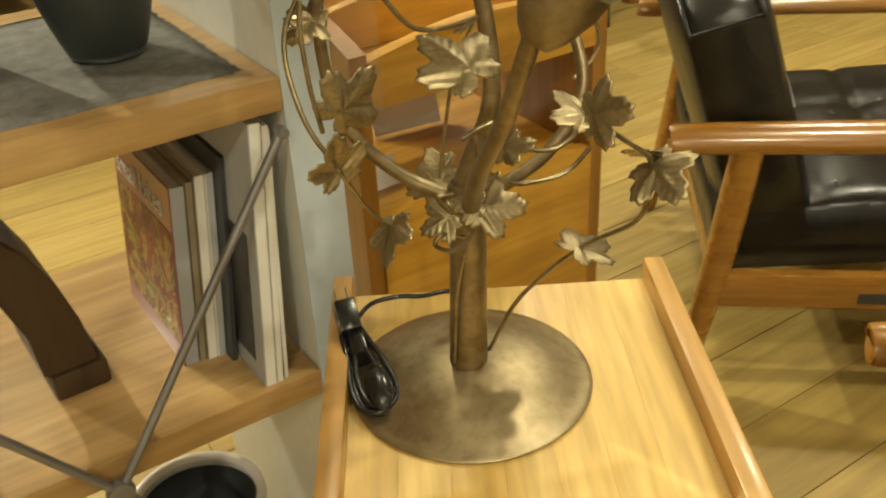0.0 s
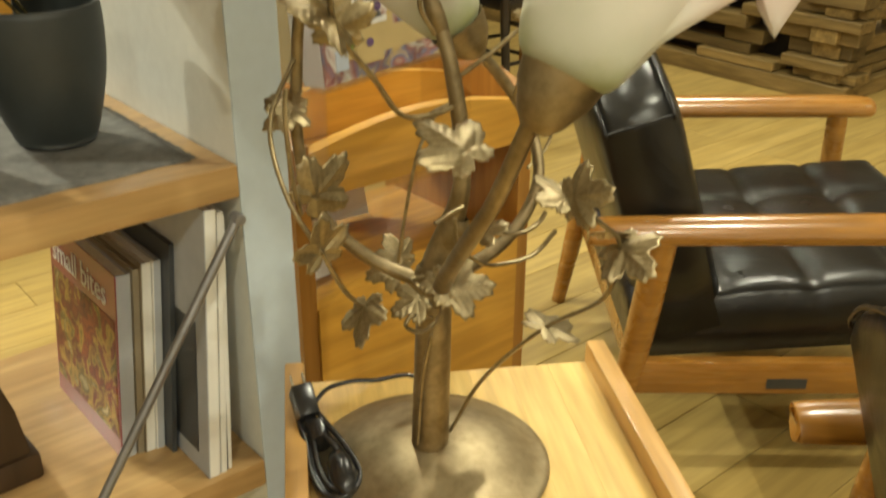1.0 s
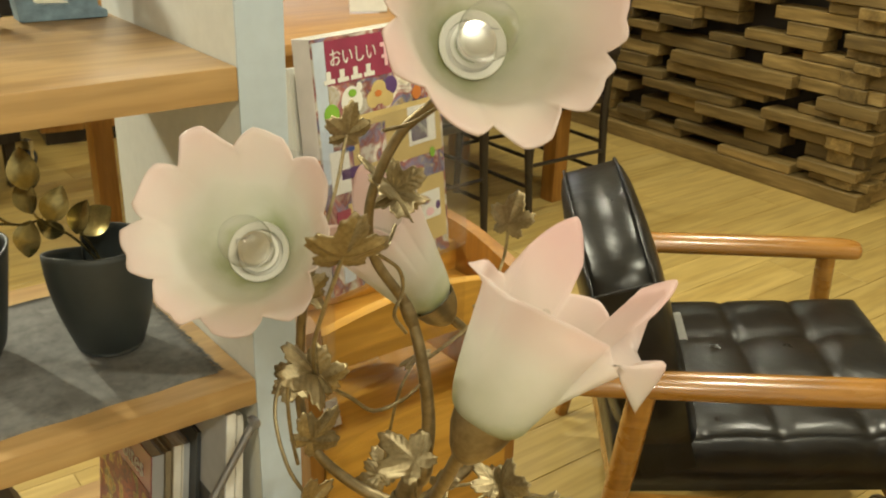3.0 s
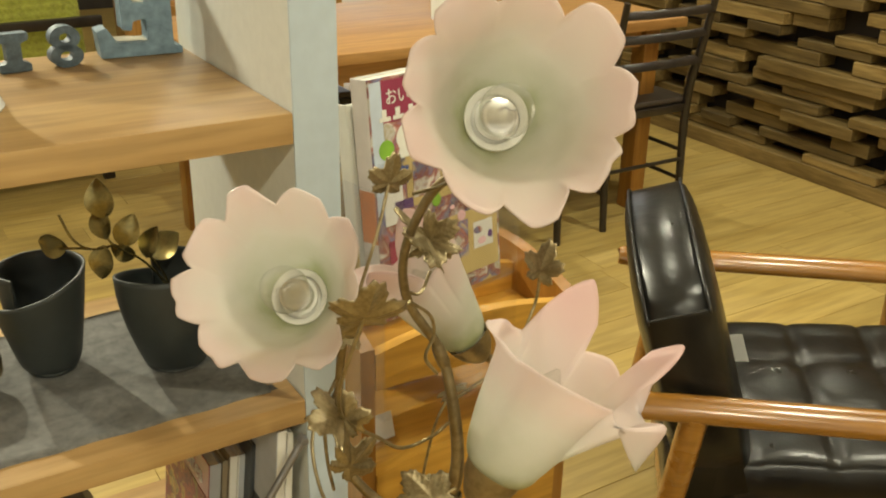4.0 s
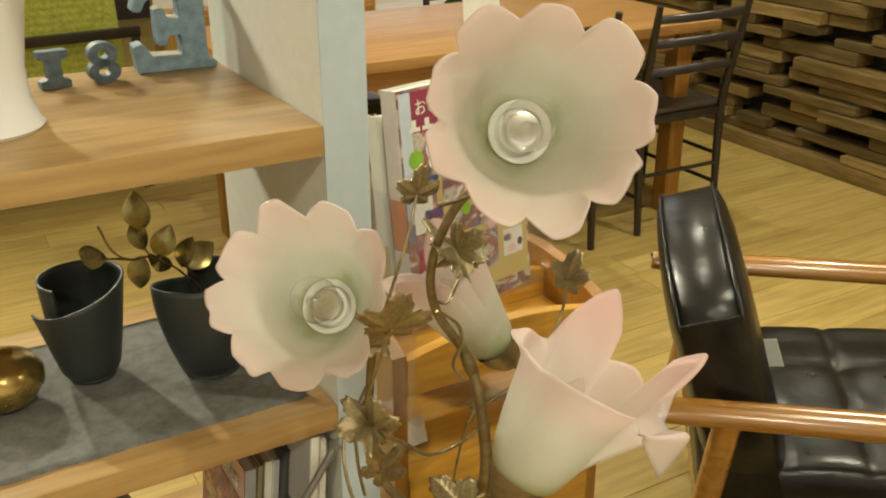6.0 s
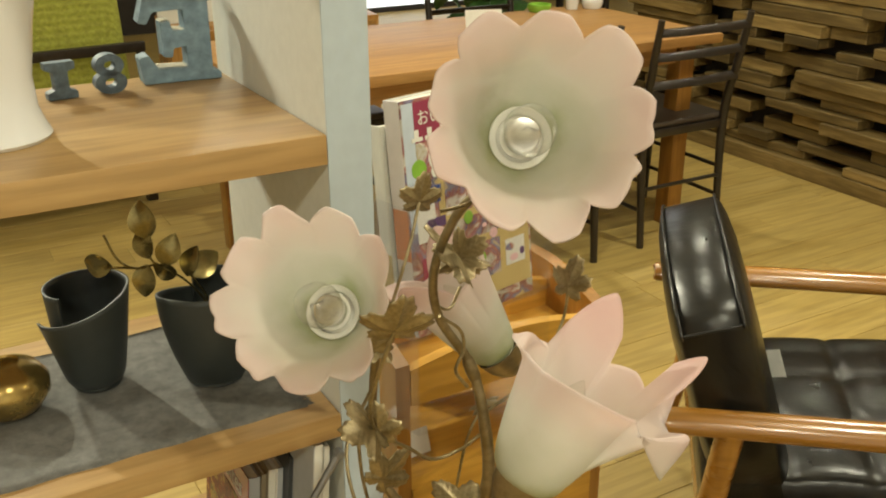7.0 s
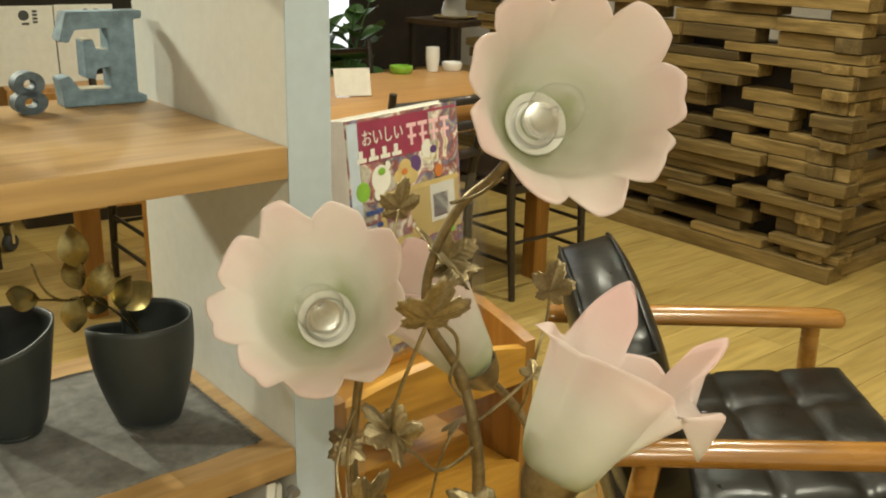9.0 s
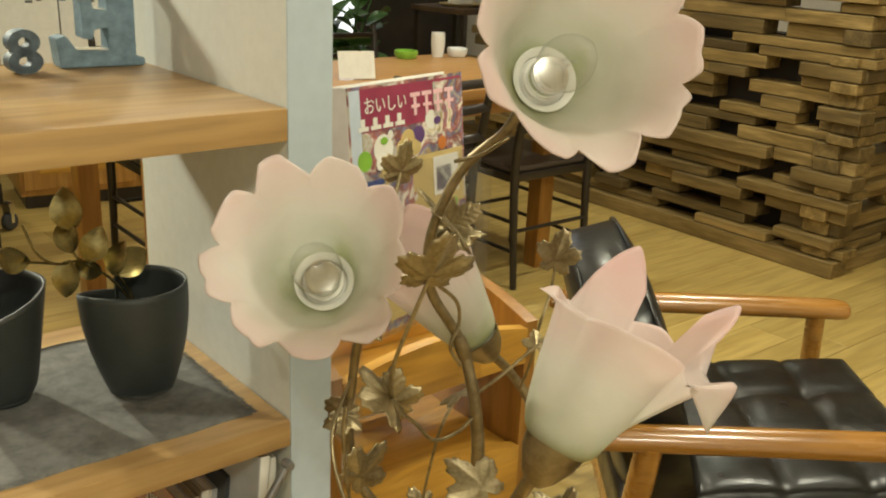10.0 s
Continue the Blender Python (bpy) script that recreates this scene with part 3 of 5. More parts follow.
def flower(lamp, m, glass, lip):
    """Brass cup, glass shade and clear candle bulb of one arm."""
    shade = part("shade", glass, SHADE, lamp, "frosted glass flower shade, pink towards the scalloped rim", m=m)
    part("shade_cup", lathe([(r * lip, z if lip < 1.1 else z * 1.1 + 0.011 * max(0.0, (z + 0.03) / 0.03)) for r, z in [(0.0, -0.027), (0.006, -0.0265), (0.011, -0.022), (0.0175, -0.012), (0.0215, 0.002), (0.0205, 0.002), (0.016, -0.010), (0.0, -0.012)]], 28), ANTIQUE, lamp, "aged brass cup", 50, m)
    bulb = part("bulb", lathe([(0.0115, 0.022), (0.0125, 0.026), (0.0165, 0.036), (0.0185, 0.046), (0.0178, 0.056), (0.014, 0.068), (0.0085, 0.079), (0.004, 0.087), (0.0012, 0.091), (0, 0.0915)], 28), BULB_GLASS, lamp, "clear unlit candle bulb", 80, m)
    part("socket", lathe([(0.0, -0.012), (0.017, -0.011), (0.0175, 0.004), (0.0155, 0.0055), (0.0155, 0.010), (0, 0.010)], 28), WHITE_PLASTIC, bulb, "white lamp holder", 50)
    part("screw_cap", lathe([(0.0125, 0.008), (0.0135, 0.010), (0.0125, 0.012), (0.0135, 0.014), (0.0125, 0.016), (0.0135, 0.018), (0.0128, 0.022), (0.0, 0.023)], 28), CHROME, bulb, "", 50)
    part("holder_ring", lathe([(0.0178, 0.006), (0.0225, 0.0105), (0.0232, 0.0095), (0.0180, 0.0035)], 32), WHITE_PLASTIC, bulb, "white ring of the lamp holder", 50)
    part("glass_stem", lathe([(0.0, 0.05), (0.0022, 0.049), (0.0025, 0.04), (0.006, 0.028), (0.0095, 0.023)], 16), BULB_GLASS, bulb, "", 80)
    part("filament", tube([(-0.006, 0, 0.053), (-0.003, 0.001, 0.058), (0, 0, 0.056), (0.003, -0.001, 0.058), (0.006, 0, 0.053)], 0.00035, 5, 5), STEEL, bulb)
    return shade


def facing(axis, degrees):
    """The spin that turns the first petal towards a compass direction."""
    d = Vector((math.cos(radians(degrees)), math.sin(radians(degrees)), 0))
    v = aim((0, 0, 0), axis).to_3x3().inverted() @ d
    return math.degrees(math.atan2(v.y, v.x))


def upright(origin, axis):
    """A pose at origin whose z runs along axis and whose x is level."""
    z = Vector(axis).normalized()
    x = z.cross((0, 0, 1)).normalized()
    return Matrix.Translation(origin) @ Matrix((x, z.cross(x), z)).transposed().to_4x4()


def lily_glass(petals, wide=1.0):
    """A lily bell of frosted glass, 1.4 mm thick; petals of (degrees, half width, bend r, z, tip r, z) rise from a common bell."""
    steps, rows = 168, 28
    bm = bmesh.new()
    spine = [(0.0175, 0.0), (0.0275 * wide, 0.010), (0.0365 * wide, 0.038)]
    low_a, low_b = (0.0420 * wide, 0.068), (0.0480 * wide, 0.092)

    def line(a):
        lift, bend, tip = 0.0, low_a, low_b
        for at, half, br, bz, tr, tz in petals:
            f = abs((a - at + 180) % 360 - 180) / half
            w = (1 - f**1.35) ** 0.85 if f < 1 else 0.0
            if w > lift:
                lift, bend, tip = w, (br, bz), (tr, tz)
        mix = lambda p, q, w: (p[0] + (q[0] - p[0]) * w, p[1] + (q[1] - p[1]) * w)
        return smooth_path(spine + [mix(low_a, bend, lift**0.7), mix(low_b, tip, lift)], 7)

    lines = [line(360 * i / steps) for i in range(steps)]
    shells = []
    for off in (0.0, -0.0014):
        shells.append([[bm.verts.new(((q[k][0] + off) * (1 + 0.012 * math.sin(i * 0.112 + k * 0.2)) * math.cos(2 * math.pi * i / steps), (q[k][0] + off) * (1 + 0.012 * math.sin(i * 0.112 + k * 0.2)) * math.sin(2 * math.pi * i / steps), q[k][1] - off * 0.4)) for i, q in enumerate(lines)] for k in range(rows + 1)])
    for grid, flip in zip(shells, (False, True)):
        for k in range(rows):
            for i in range(steps):
                j = (i + 1) % steps
                q = (grid[k][i], grid[k][j], grid[k + 1][j], grid[k + 1][i])
                bm.faces.new(q[::-1] if flip else q)
    for k, flip in ((rows, False), (0, True)):
        for i in range(steps):
            j = (i + 1) % steps
            q = (shells[0][k][i], shells[0][k][j], shells[1][k][j], shells[1][k][i])
            bm.faces.new(q[::-1] if flip else q)
    for f in bm.faces:
        f.smooth = True
    return bm


LAMP_X, LAMP_Y = 0.037, -0.213


def flower_lamp():
    lamp = thing("table_lamp", "antique brass table lamp with pink frosted glass flowers and ivy leaves", "table lamp", pose(LAMP_X, LAMP_Y, TOP))

    def q(*pts):
        return [(p[0] - LAMP_X, p[1] - LAMP_Y, p[2] - TOP, *p[3:]) for p in pts]

    dish = lathe([(0.0, 0.034), (0.02, 0.0335), (0.035, 0.031), (0.055, 0.025), (0.073, 0.016), (0.084, 0.0085), (0.093, 0.0045), (0.0965, 0.0035), (0.0975, 0.0025), (0.0965, 0.001), (0.09, 0.0005), (0.0, 0.0005)], 72)
    part("base", dish, DISH_BRASS, lamp, "domed round brass foot", 50)
    arms = [
        [(.028, -.224, .588, .0150), (.030, -.2235, .64, .0142), (.032, -.2235, .70, .0135), (.034, -.224, .743, .0120), (.043, -.240, .808, .0066), (.041, -.237, .87, .0056), (.035, -.221, .928, .0046), (.008, -.210, .98, .0042),
         (.000, -.218, 1.031, .004), (.012, -.237, 1.085, .004), (.030, -.264, 1.119, .004), (.036, -.281, 1.150, .004)],
        [(.033, -.226, .715, .0075), (.010, -.262, .757, .0062), (-.014, -.305, .800, .0056), (-.027, -.347, .850, .0052), (-.037, -.383, .908, .005)],
        [(.034, -.224, .728, .006), (-.000, -.19, .749, .0052), (-.029, -.169, .788, .0046), (-.038, -.162, .841, .0042), (-.037, -.167, .905, .004), (-.040, -.179, .956, .004), (-.066, -.181, .984, .004)],
        [(.036, -.225, .728, .006), (.098, -.232, .752, .005), (.141, -.219, .785, .0046), (.152, -.193, .824, .0044), (.135, -.180, .858, .0044), (.106, -.178, .888, .0044)],
    ]
    for k, a in enumerate(arms):
        part("trunk" if k == 0 else "arm", tube(q(*a), None, 8, 14), ANTIQUE, lamp, "aged brass stem" if k == 0 else "", 60)
    for at, axis, r in (((.040, -.236, .775), (.1, -.2, 1), .0095), ((.033, -.224, .735), (0, 0, 1), .0145), ((.035, -.222, .925), (-.3, .2, 1), .0058)):
        part("collar", moved(lathe([(r * 0.8, -0.012), (r, -0.008), (r * 1.06, 0), (r, 0.008), (r * 0.8, 0.012)], 20), aim(q(at)[0], axis)), ANTIQUE, lamp, "", 50)

    # two open blossoms, then two lilies
    def fl(neck, axis, *rest):
        flower(lamp, aim(q(neck)[0], axis, rest[0]), flower_glass(*rest[1:]), 1.0)

    wide = [(1.0, 0.3), (1.03, 0.5), (0.96, 0.2), (1.02, 0.4), (0.97, 0.3), (1.05, 0.5), (0.98, 0.2), (1.0, 0.45), (0.95, 0.3)]
    fl((.026, -.300, 1.160), (-.38, -.84, .40), facing((-.38, -.84, .40), -25), .0655, .100, wide, 3.2, 0.14, 0.22)
    fl((-.080, -.190, .996), (-.54, -.60, .54), facing((-.54, -.60, .54), 10), .0630, .095, wide[3:] + wide[:3], 3.2, 0.14, 0.22)
    lily = [(158, 37, .045, .108, .052, .150), (112, 36, .049, .085, .058, .106), (78, 29, .055, .105, .073, .147), (46, 17, .080, .100, .081, .062), (-20, 50, .050, .080, .061, .098), (-140, 40, .050, .094, .064, .090)]
    flower(lamp, upright(q((-.022, -.386, .927))[0], (.48, -.12, .86)), lily_glass(lily), 1.15)
    bud = [(-18, 40, .046, .092, .056, .128), (70, 36, .046, .088, .058, .115), (161, 36, .047, .098, .058, .132), (-100, 40, .046, .088, .058, .112)]
    flower(lamp, upright(q((.095, -.175, .902))[0], (-.51, .28, .81)), lily_glass(bud, 0.88), 1.05)
    for v in VINES:
        part("vine", tube(q(*v), 0.0016, 8, 6), LEAF_BRASS, lamp, "", 60)
    for at, tip, face, size in LEAVES:
        y = Vector(tip).normalized()
        z = Vector(face)
        z = (z - y * z.dot(y)).normalized()
        part("leaf", ivy_leaf(size * 0.93), LEAF_METAL, lamp, "embossed brass ivy leaf", m=Matrix.Translation(q(at)[0]) @ Matrix((y.cross(z), y, z)).transposed().to_4x4())


VINES = [
    [(-.103, -.346, 1.056), (-.110, -.335, 1.02), (-.112, -.322, .985), (-.099, -.306, .950), (-.065, -.29, .915), (-.035, -.275, .885), (.0, -.262, .875), (.030, -.245, .87)],
    [(.138, -.224, .984), (.135, -.224, .955), (.122, -.226, .925), (.128, -.212, .88), (.140, -.190, .845)],
    [(.10, -.245, .919), (.07, -.24, .90), (.042, -.235, .885)],
    [(.031, -.134, 1.058), (.014, -.145, 1.02), (-.012, -.162, .98), (-.036, -.172, .93)],
    [(-.073, -.24, .794), (-.086, -.225, .83), (-.080, -.20, .87), (-.045, -.175, .90)],
    [(.018, -.359, .845), (.048, -.362, .822), (.075, -.356, .797), (.084, -.34, .75), (.067, -.304, .717), (.05, -.26, .66), (.042, -.232, .60)],
    [(-.073, -.24, .794), (-.05, -.23, .755), (-.031, -.225, .734)],
    [(.066, -.136, .703), (.070, -.142, .75), (.078, -.148, .80), (.098, -.149, .833)],
    [(.012, -.228, .60), (.014, -.232, .66), (.018, -.238, .70)],
    [(.038, -.197, .996), (.02, -.21, .985), (.006, -.212, .99)],
    [(-0.006, -0.29, 0.816), (-0.003, -0.29, 0.797), (0.014, -0.29, 0.78), (0.032, -0.29, 0.772), (0.065, -0.29, 0.769), (0.087, -0.29, 0.781)],
    [(0.03, -0.29, 0.796), (0.053, -0.29, 0.789), (0.069, -0.29, 0.792), (0.076, -0.29, 0.798)],
    [(0.009, -0.24, 0.751), (-0.003, -0.24, 0.752), (0.008, -0.24, 0.738), (0.026, -0.24, 0.723), (0.021, -0.24, 0.711), (0.007, -0.24, 0.707), (-0.007, -0.24, 0.717), (0.0, -0.24, 0.723), (0.017, -0.24, 0.715)],
    [(-0.062, -0.2, 0.803), (-0.067, -0.2, 0.834), (-0.069, -0.2, 0.87), (-0.067, -0.2, 0.89)],
    [(0.167, -0.19, 0.838), (0.183, -0.19, 0.811), (0.178, -0.19, 0.794), (0.158, -0.19, 0.781)],
    [(-0.005, -0.235, 0.994), (0.015, -0.235, 0.976), (0.019, -0.235, 0.956), (0.011, -0.235, 0.937), (0.023, -0.235, 0.917)],
    [(-0.023, -0.27, 1.103), (0.001, -0.27, 1.105), (0.028, -0.27, 1.115)],
    [(0.011, -0.25, 0.794), (0.024, -0.25, 0.798), (0.036, -0.25, 0.8)],
]
LEAVES = [  # place, tip, face, size
    ((-0.103, -0.346, 1.056), (0.016, -0.533, 0.846), (-0.291, -0.812, -0.506), 0.0372),
    ((0.138, -0.224, 0.984), (0.328, 0.083, 0.941), (-0.907, -0.249, 0.339), 0.0323),
    ((0.031, -0.134, 1.058), (0.205, -0.194, 0.959), (-0.044, -0.981, -0.189), 0.0317),
    ((0.038, -0.196, 1.026), (0.425, -0.638, 0.642), (-0.889, -0.427, 0.165), 0.0322),
    ((0.038, -0.200, 1.024), (-0.407, -0.901, -0.148), (-0.113, -0.110, 0.987), 0.0342),
    ((0.027, -0.205, 1.033), (-0.604, -0.678, 0.418), (0.739, -0.279, 0.613), 0.0481),
    ((-0.099, -0.306, 0.950), (-0.098, -0.093, 0.991), (-0.683, -0.718, -0.135), 0.0289),
    ((-0.104, -0.308, 0.957), (-0.837, -0.403, 0.370), (0.541, -0.507, 0.671), 0.0365),
    ((-0.035, -0.175, 0.802), (0.777, -0.112, 0.620), (-0.065, -0.993, -0.099), 0.0399),
    ((0.098, -0.149, 0.833), (-0.903, -0.430, -0.008), (-0.233, 0.473, 0.850), 0.0262),
    ((-0.047, -0.345, 0.884), (-0.273, 0.840, 0.468), (-0.083, -0.505, 0.859), 0.0354),
    ((0.018, -0.359, 0.845), (-0.124, 0.860, 0.495), (0.010, -0.498, 0.867), 0.0250),
    ((0.020, -0.364, 0.847), (0.104, -0.905, 0.413), (-0.949, 0.034, 0.312), 0.0281),
    ((0.073, -0.346, 0.803), (0.891, -0.376, -0.256), (0.396, 0.364, 0.843), 0.0218),
    ((0.077, -0.357, 0.795), (-0.239, -0.958, -0.161), (-0.584, 0.009, 0.812), 0.0328),
    ((0.067, -0.304, 0.717), (0.987, 0.131, -0.097), (0.119, -0.174, 0.978), 0.0329),
    ((-0.073, -0.240, 0.794), (-0.170, -0.111, 0.979), (-0.086, 0.992, 0.098), 0.0312),
    ((-0.031, -0.225, 0.734), (-0.633, -0.479, -0.608), (-0.734, 0.123, 0.668), 0.0310),
    ((0.070, -0.132, 0.706), (-0.227, 0.479, 0.848), (-0.396, -0.841, 0.369), 0.0244),
    ((0.066, -0.136, 0.703), (0.992, 0.018, 0.122), (-0.073, -0.711, 0.700), 0.0208),
    ((0.062, -0.137, 0.701), (-0.886, 0.412, -0.214), (-0.450, -0.651, 0.611), 0.0274),
    ((0.022, -0.282, 0.796), (0.620, -0.673, 0.402), (-0.530, 0.018, 0.848), 0.0219),
    ((0.023, -0.255, 0.744), (0.798, -0.603, 0.018), (-0.474, -0.608, 0.637), 0.0329),
    ((0.019, -0.253, 0.746), (-0.765, 0.642, -0.050), (-0.519, -0.570, 0.637), 0.0208),
    ((0.007, -0.236, 0.732), (-0.859, 0.307, -0.409), (-0.508, -0.608, 0.610), 0.0234),
    ((-0.048, -0.170, 0.865), (-0.162, 0.967, 0.196), (-0.690, -0.253, 0.678), 0.0280),
    ((-0.053, -0.182, 0.870), (-0.713, -0.595, -0.371), (0.013, -0.540, 0.841), 0.0218),
    ((-0.040, -0.191, 0.956), (-0.824, -0.488, -0.286), (0.062, -0.581, 0.812), 0.0248),
    ((-0.048, -0.198, 0.958), (-0.278, -0.116, 0.953), (-0.355, -0.910, -0.215), 0.0283),
    ((0.100, -0.245, 0.919), (0.387, 0.569, 0.725), (-0.537, -0.500, 0.679), 0.0172),
]
flower_lamp()


def lamp_cord():
    t = thing("power_cord", "bundled black power cord with plug on the lamp foot", "power cord", pose(-0.003, -0.006, 0.08) @ Matrix.Diagonal((0.86, 0.80, 0.86, 1)))
    z = TOP + 0.012
    for k, (dx, dz) in enumerate(((0, 0), (0.004, 0.006), (-0.004, 0.003))):
        loop = [(-.030 + dx, -.150, z + 0.012 + dz), (-.040 + dx, -.180, z + 0.004 + dz), (-.055 + dx, -.215, z + dz), (-.060 + dx, -.245, z - 0.004 + dz), (-.048 + dx, -.262, z - 0.002 + dz),
                (-.032 + dx, -.250, z + 0.002 + dz), (-.026 + dx, -.215, z + 0.010 + dz), (-.022 + dx, -.180, z + 0.012 + dz), (-.020 + dx, -.150, z + 0.016 + dz)]
        part("cord_loop", tube(loop, 0.0028, 8, 8), BLACK_PLASTIC, t, "", 60)
    part("tie", moved(lathe([(0.0, 0), (0.012, 0.001), (0.0125, 0.012), (0.012, 0.024), (0, 0.025)], 20), aim((-.030, -.185, z + 0.004), (0.35, 0.9, 0.25))), BLACK_PLASTIC, t, "black cord wound round the bundle", 50)
    part("inline_switch", moved(lathe([(0, -0.028), (0.007, -0.026), (0.012, -0.015), (0.0135, 0), (0.012, 0.014), (0.007, 0.024), (0, 0.026)], 24), aim((-.040, -.238, z + 0.006), (0.3, 0.9, 0.2))), BLACK_PLASTIC, t, "glossy black inline switch", 60)
    plug = part("plug", moved(box(-0.011, 0.011, -0.012, 0.012, -0.016, 0.018, 0.004), aim((-.022, -.142, z + 0.026), (0.2, 0.8, 0.6))), BLACK_PLASTIC, t, "black two-pin plug", 40)
    for s in (-1, 1):
        part("pin", moved(box(s * 0.006 - 0.0008, s * 0.006 + 0.0008, -0.003, 0.003, 0.017, 0.032), aim((-.022, -.142, z + 0.026), (0.2, 0.8, 0.6))), CHROME, plug)
    run = [(-.02, -.15, z + 0.022), (.005, -.14, z + 0.030), (.03, -.15, z + 0.034), (.05, -.165, z + 0.034), (.085, -.175, z + 0.03), (.098, -.198, z + 0.016), (.094, -.215, z + 0.008)]
    part("cord_run", tube(run, 0.0024, 8, 8), BLACK_PLASTIC, t, "", 60)
    part("grommet", moved(lathe([(0, 0), (0.005, 0), (0.0045, 0.006), (0, 0.007)], 14), aim((.094, -.216, z + 0.004), (0.3, 0.0, 1))), BLACK_PLASTIC, t, "", 50)


lamp_cord()


# ---- armchairs ----
def armchair(m):
    """Origin on the floor under the middle of the seat; x runs forward, y to the chair's left."""
    t = thing("armchair", "low wooden armchair with tufted black leather cushions", "armchair", m, "lounge armchairs")
    half, arm_z = 0.315, 0.478
    for s in (-1, 1):
        y = s * half
        pts = [(-0.345, y, arm_z - 0.020, .018), (-0.335, y, arm_z - 0.019, .024), (-0.2, y, arm_z - 0.017, .026), (0.1, y, arm_z - 0.014, .027), (0.27, y, arm_z - 0.013, .027), (0.325, y, arm_z - 0.015, .024), (0.338, y, arm_z - 0.016, .016)]
        part("armrest", tube(pts, None, 6, 14, 0.62), CHAIR_WOOD, t, "rounded glossy brown armrest", 60)
        part("front_leg", tube([(0.265, y, arm_z - 0.03, .021), (0.27, y, 0.22, .021), (0.275, y, 0.0, .014)], None, 6, 12), CHAIR_WOOD, t, "", 60)
        part("rear_leg", tube([(-0.235, y, arm_z - 0.03, .024), (-0.26, y, 0.25, .023), (-0.30, y, 0.0, .015)], None, 6, 12), CHAIR_WOOD, t, "", 60)
        rail = part("side_rail", box(-0.255, 0.27, y - 0.012, y + 0.012, 0.175, 0.235, 0.006), CHAIR_WOOD, t, "side rail", 40)
        part("slot", box(-0.045, 0.02, y - s * -0.0122, y - s * -0.0135, 0.187, 0.205), CHARCOAL, rail, "dark slot")
        part("slot", box(-0.045, 0.02, y + s * -0.0122, y + s * -0.0135, 0.187, 0.205), CHARCOAL, rail, "dark slot")
    for x in (-0.25, 0.265):
        part("cross_rail", box(x - 0.012, x + 0.012, -half, half, 0.185, 0.24, 0.005), CHAIR_WOOD, t, "", 40)
    part("seat", cushion(0.60, 0.555, 0.125, 4, 3, 0.010), LEATHER, t, "tufted black leather seat cushion", m=pose(0.035, 0, 0.285, 0, -4))
    back = pose(-0.236, 0, 0.483, 0, -108)
    pad = part("backrest", back_pad(0.47, 0.555, 0.155, 0.095), LEATHER, t, "black leather back cushion with a curved top edge", m=back)
    for z in (-0.052, 0.052):
        part("piping", tube([(x, y, z) for x, y in pad_outline(0.476, 0.561, 0.095)[3:-3]], 0.0028, 2, 6), LEATHER, pad, "raised leather seam", 60)
    for s in (-1, 1):
        part("corner_seam", tube([(0.235 - 0.097, s * 0.278, z) for z in (-0.052, 0.0, 0.052)], 0.0028, 2, 6), LEATHER, pad, "leather seam across the corner", 60)
    return t


def pad_outline(lx, ly, crown):
    """A back outline: straight sides, then a top that swells by crown; from the near left corner round to the near right one."""
    side = lx / 2 - crown
    pts = [(-lx / 2, -ly / 2), (-lx / 4, -ly / 2), (0, -ly / 2), (side - 0.01, -ly / 2)]
    for k in range(17):
        f = -1 + 2 * k / 16
        pts.append((side + crown * (1 - abs(f) ** 2.3) ** 0.8, f * ly / 2))
    return pts + [(side - 0.01, ly / 2), (0, ly / 2), (-lx / 4, ly / 2), (-lx / 2, ly / 2)]


def back_pad(lx, ly, lz, corner):
    """A back cushion: softly domed faces and a flat band between two seams."""
    bm = bmesh.new()
    out = pad_outline(lx, ly, corner)
    h = lz / 2
    levels = [(0.0, 0.2, 1.0), (0.35, 0.1, 1.0), (0.65, 0.0, 0.97), (0.85, 0.0, 0.88), (0.95, 0.0, 0.78), (1.0, 0.0, 0.64), (1.0, 0.0, 0.0)]
    rings = [(k, z) for k, _, z in levels] + [(k, -z) for k, _, z in levels[-2::-1]]
    rows = []
    for k, z in rings[1:-1]:
        rows.append([bm.verts.new((x * k, y * k, z * h)) for x, y in out])
    n = len(out)
    for a, b in zip(rows, rows[1:]):
        for i in range(n):
            j = (i + 1) % n
            bm.faces.new((a[i], b[i], b[j], a[j]))
    for row, z, flip in ((rows[0], h, 0), (rows[-1], -h, 1)):
        mid = bm.verts.new((0, 0, z))
        for i in range(n):
            q = (mid, row[i], row[(i + 1) % n])
            bm.faces.new(q[::-1] if flip else q)
    bmesh.ops.recalc_face_normals(bm, faces=bm.faces[:])
    for f in bm.faces:
        f.smooth = True
    return bm


